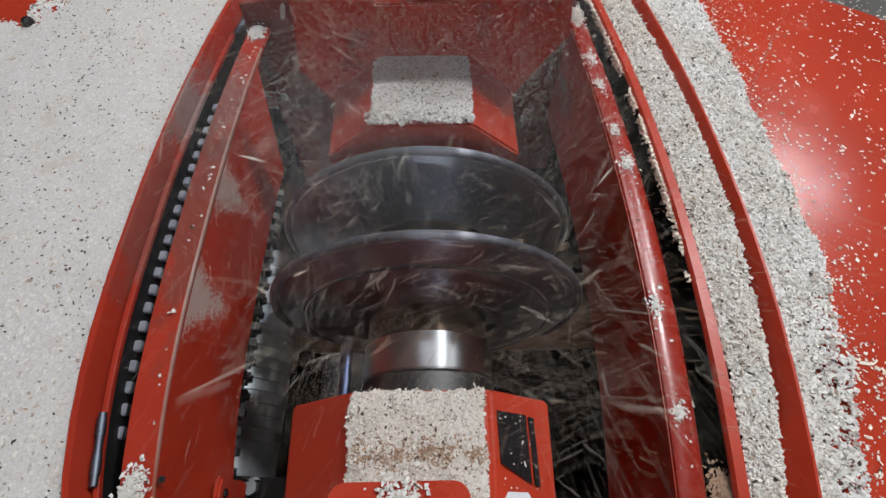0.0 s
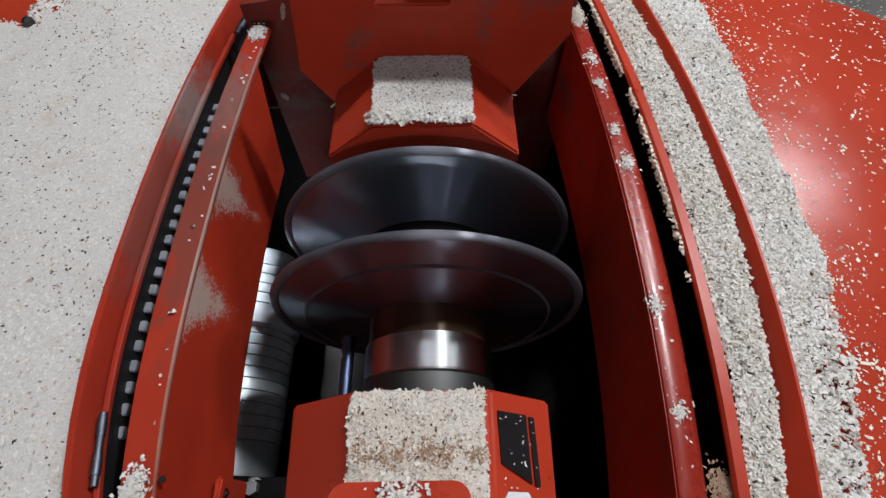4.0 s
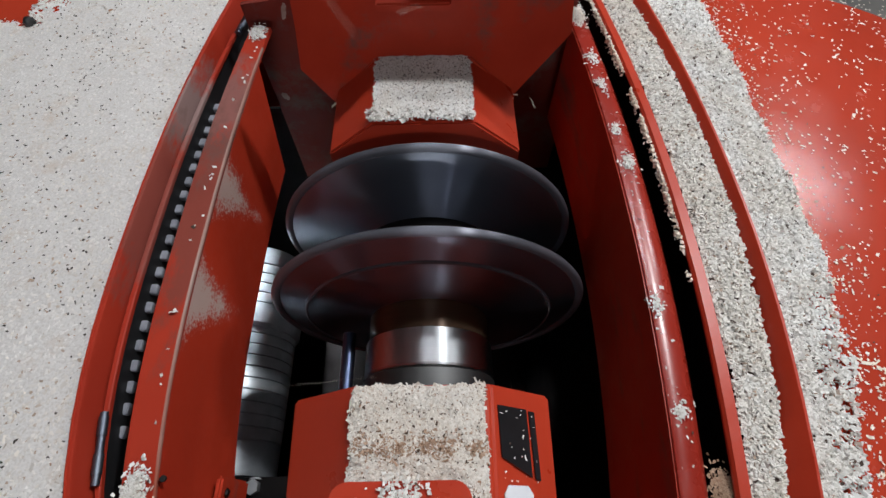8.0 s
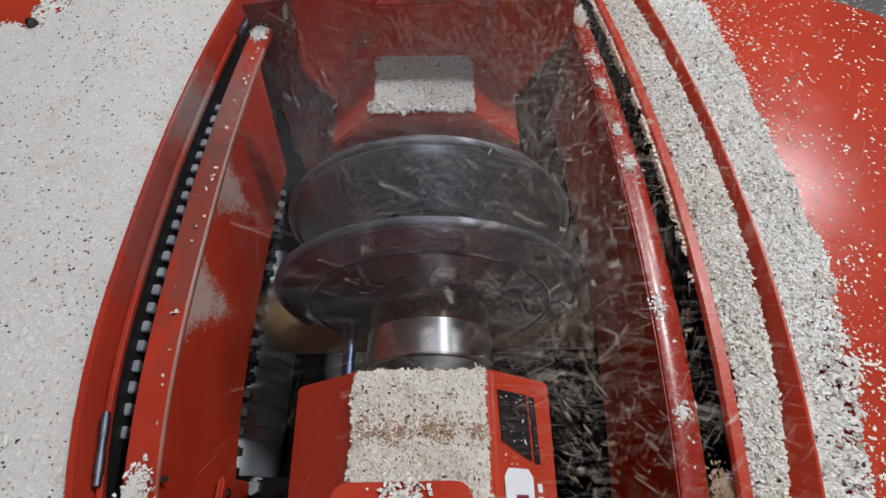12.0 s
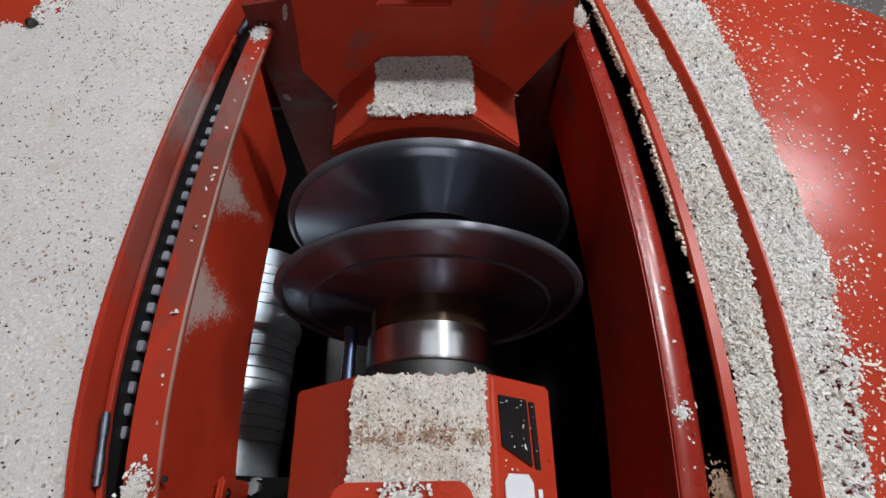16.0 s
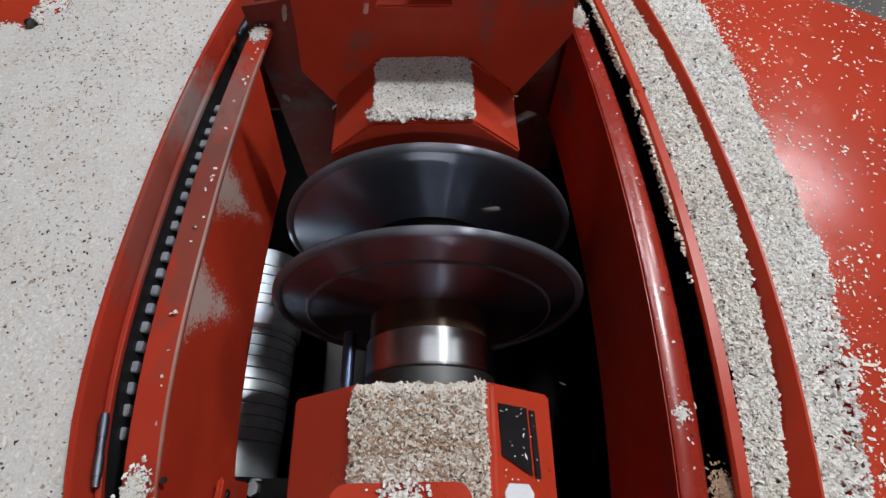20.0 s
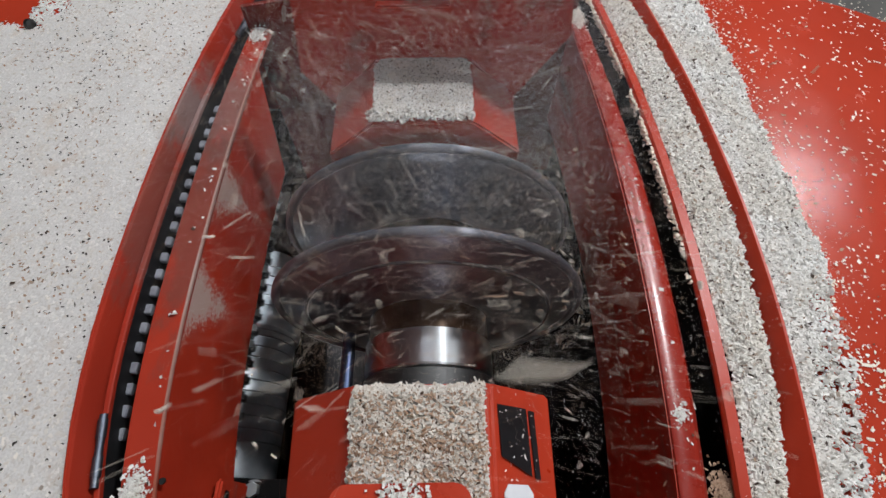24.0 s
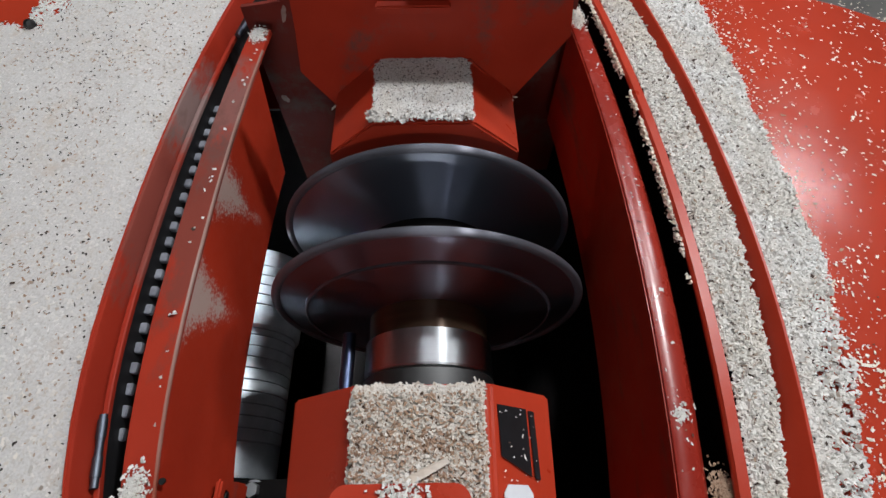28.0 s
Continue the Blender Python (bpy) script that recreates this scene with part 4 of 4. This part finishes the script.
def swarm(seed, count, size, long, thick):
    g = np.random.default_rng(seed)
    p = np.clip(g.normal(0, 1, (count, 3)), -1.7, 1.7) * np.array((0.060, 0.065, 0.050))
    wood = CHIPBROWN if seed % 3 == 0 else CHIPWOOD
    return tagged(flakes_mesh("flying_chips", p, 1.2, size, wood, seed, long, thick), "swarm of small pale chips thrown by the discs", "wood chip", kind="stuff")


hazes = [cloud(200 + i, 3800, (0.070, 0.045, 0.055), 0.0005) for i in range(40)]
swarms = [swarm(300 + i, 330, 0.0008, 3.0, 0.25) for i in range(38)]
swarms += [swarm(400 + i, 60, 0.0012, 4.0, 0.2) for i in range(42)]


# dust that comes to rest during the later cuts: browner flakes on the front heap, tan ones on the tray
late = []


def settling(name, cx, cy, half, count, mat, size, seed, surface, inside, when, label):
    g = np.random.default_rng(seed)
    base = surface(cx, cy)
    p = [(x, y, surface(x, y) - base + 0.0006) for x, y in zip(cx + g.uniform(-half, half, count), cy + g.uniform(-half, half, count)) if inside(x, y)]
    p = np.array(p) - np.array((cx, cy, 0.0))
    ob = tagged(flakes_mesh(name, p, 0.35, size, mat, seed, 2.4, 0.1), label, "sawdust", kind="stuff")
    late.append((ob, Vector((cx, cy, base)), when))


for k in range(12):
    settling("settling_sawdust", -0.003, -0.450, 0.062, 260, FLAKE_BROWN if k % 2 else FLAKE_TAN, 0.0013, 600 + k,
             lambda x, y: 0.2140 + 0.0025 * wave(x, y, 45), lambda x, y: -0.053 < x < 0.048 and -0.52 < y < -0.398, 18.22 + 0.025 * k, "browner sawdust settled on the front heap")
for k in range(24):
    settling("settling_sawdust", -0.37 - 0.105 * (k % 4), -0.42 + 0.115 * (k // 4), 0.075, 75, FLAKE_BROWN if k % 3 else FLAKE_TAN, 0.0015, 640 + k,
             tray_top, tray_inside, (12.75 if k % 4 == 0 else 18.35 if k % 4 < 3 else 23.25) + 0.02 * (k % 7), "tan sawdust settled on the tray")


# ---- what moves ----
SLIDE = [(0.0, 0.0), (4.2, 0.0), (4.9, 0.0042), (10.05, 0.0042), (10.9, 0.0165), (15.65, 0.0165), (16.45, 0.0065), (28.0, 0.0065)]
CUTS = [(-0.5, 0.56), (5.57, 6.52), (11.83, 12.82), (17.44, 18.44), (22.95, 24.02)]


def settle(rows):
    """Rows in time order, on frames of their own, from the start to the end."""
    early, late = [r for r in rows if r[0] < 0], [r for r in rows if r[0] >= 0]
    if early and late and late[0][0] > 0:
        (ta, ma), (tb, mb) = early[-1], late[0]
        late.insert(0, (0.0, ma.lerp(mb, -ta / (tb - ta))))
    out, last = [], -1
    for t, m in late:
        k = round(t * FPS)
        if k > last and t <= 28.0:
            out.append((k / FPS, m))
            last = k
    if out[0][0] > 0:
        out.insert(0, (0.0, out[0][1]))
    if out[-1][0] < 28.0:
        out.append((28.0, out[-1][1]))
    return out


def turned(m, g, most):
    axis = Vector(g.normal(0, 1, 3)).normalized()
    return Matrix.Rotation(g.uniform(-most, most), 4, axis) @ m


def placed(p, r):
    return Matrix.Translation(p) @ r


def flights(g, hop, rest, spot, tail, most, rise=0.07, speed=0.5):
    """Repeated throws out of the pit while a log is cut, dying away after it: up, a drift over the discs, down again."""
    r = turned(Matrix.Identity(4), g, 1.4)
    home = rest(g)
    rows = [(-1.0, placed(home, r))]
    for start, stop in CUTS:
        t = start + g.uniform(-0.10, 0.25)
        end = stop + g.exponential(tail)
        while t < end:
            d = g.uniform(*hop)
            a = spot(g, t - start)
            way = Vector((g.normal(0.0, 0.8) + (0.7 if a.z < 0.12 else -0.3), g.normal(0.0, 0.35), g.normal(0.25, 0.45))).normalized()
            b = a + way * speed * (d - 2 * rise) * g.uniform(0.5, 1.5)
            b = Vector((min(max(b.x, -0.13), 0.17), min(max(b.y, -0.43), 0.04), min(max(b.z, -0.02), 0.34)))
            rows.append((t, placed(home, r)))
            r = turned(r, g, most)
            rows.append((t + rise, placed(a, r)))
            r = turned(r, g, most)
            rows.append((t + d - rise, placed(b, r)))
            home = rest(g)
            r = turned(r, g, most)
            rows.append((t + d, placed(home, r)))
            t += d + g.uniform(0.0, 0.10)
    return settle(rows)


def chip_rest(g):
    return Vector((g.uniform(-0.05, 0.08), g.uniform(-0.28, -0.10), PITZ))


def chip_spot(g, age):
    if age < 0.05:
        return Vector((min(g.normal(0.13, 0.05), 0.17), g.normal(-0.24, 0.10), g.uniform(0.0, 0.25)))
    return Vector((g.uniform(-0.12, 0.15), g.uniform(-0.37, 0.0), g.uniform(0.03, 0.31)))


def haze_spot(g, age):
    """Fine dust gathers high over the discs and before the rear wall."""
    return Vector((g.uniform(-0.12, 0.17), g.uniform(-0.22, 0.04), g.uniform(0.14, 0.31)))


def cloud_rest(g):
    return Vector((g.uniform(-0.05, 0.05), g.uniform(-0.22, -0.18), -0.60))


def motions():
    for thing in (carriage, front_pile, rear_pile):
        walk(thing, [(t, pose(0, d, 0)) for t, d in SLIDE])
    walk(rotor, [(i / FPS, pose(0, 0, 0, 0, -77.0 * i, 0)) for i in range(int(28 * FPS) + 1)])
    # every log waits in the queue, moves up one place a cut, and leaves on the far side
    for k, log in enumerate(logs):
        rows, x = [], -1.1 - 1.7 * k
        for start, stop in CUTS:
            rows += [(start - 0.4, pose(x, LOGY, LOGZ)), (start - 0.02, pose(x + 0.70, LOGY, LOGZ)), (stop, pose(x + 1.7, LOGY, LOGZ))]
            x += 1.7
        walk(log, settle(rows))
    rows = [(0.0, pose(-0.296, 0, -0.085)), (0.6, pose(-0.296, 0, -0.085)), (0.9, pose(-0.338, 0, -0.085))]
    for start, stop in CUTS[1:]:
        rows += [(start - 0.25, pose(-0.338, 0, -0.085)), (start, pose(-0.296, 0, -0.085)), (stop - 0.1, pose(-0.296, 0, -0.085)), (stop + 0.2, pose(-0.338, 0, -0.085))]
    walk(press, settle(rows))
    for i, c in enumerate(chips):
        walk(c, flights(np.random.default_rng(500 + i), (0.35, 0.70), chip_rest, chip_spot, 0.30, 1.4, 0.10, 1.8))
    for i, c in enumerate(clouds):
        walk(c, flights(np.random.default_rng(900 + i), (0.20, 0.40), cloud_rest, chip_spot, 0.05, 0.3, 0.06, 0.6))
    for i, c in enumerate(swarms):
        walk(c, flights(np.random.default_rng(1100 + i), (0.30, 0.55), cloud_rest, chip_spot, 0.06, 0.25, 0.07, 2.0))
    for i, c in enumerate(hazes):
        walk(c, flights(np.random.default_rng(1300 + i), (0.20, 0.40), cloud_rest, haze_spot, 0.04, 0.3, 0.06, 0.5))
    for k, (ob, at, when) in enumerate(late):
        # out of the pit, up over the discs, down to rest; what lies on the heap rides with the carriage
        g = np.random.default_rng(1700 + k)
        on_heap = at.z > 0.2
        rest = Matrix.Translation(at + Vector((0, 0.0065 if on_heap else 0.0, 0)))
        low = pose(0.0, -0.19, -0.62)
        up = pose(g.uniform(-0.10, 0.12), g.uniform(-0.32, -0.08), g.uniform(0.10, 0.26), g.uniform(40, 80), g.uniform(-50, 50), 0)
        half = Matrix.Translation(at.lerp(up.translation, 0.4) + Vector((0, 0, 0.08))) @ pose(0, 0, 0, 25, 0, 0)
        walk(ob, [(0.0, low), (when - 0.30, low), (when - 0.20, up), (when + 0.0, half), (when + 0.14, rest), (28.0, rest)])
    for k, ob in enumerate(clumps):
        home = Matrix.Translation((CLUMPS[k][0], CLUMPS[k][1], 0.1500))
        gone = 12.45 + 0.06 * k
        down = pose(0.10, CLUMPS[k][1], -0.62, 30, 40, 0)
        walk(ob, [(0.0, home), (gone, home), (gone + 0.12, pose(0.16, CLUMPS[k][1] - 0.02, 0.22, 20, 30, 0)), (gone + 0.30, down), (28.0, down)])
    flat = pose(-0.002, -0.452, 0.2175, 10, 0, 25)
    walk(splinter, [(0.0, pose(0.02, -0.2, PITZ)), (23.6, pose(0.02, -0.2, PITZ)), (23.8, pose(0.16, -0.30, 0.12, 60, 20, -30)), (24.0, pose(0.08, -0.40, 0.30, 50, 10, 0)),
                    (24.2, flat), (28.0, flat)])


motions()
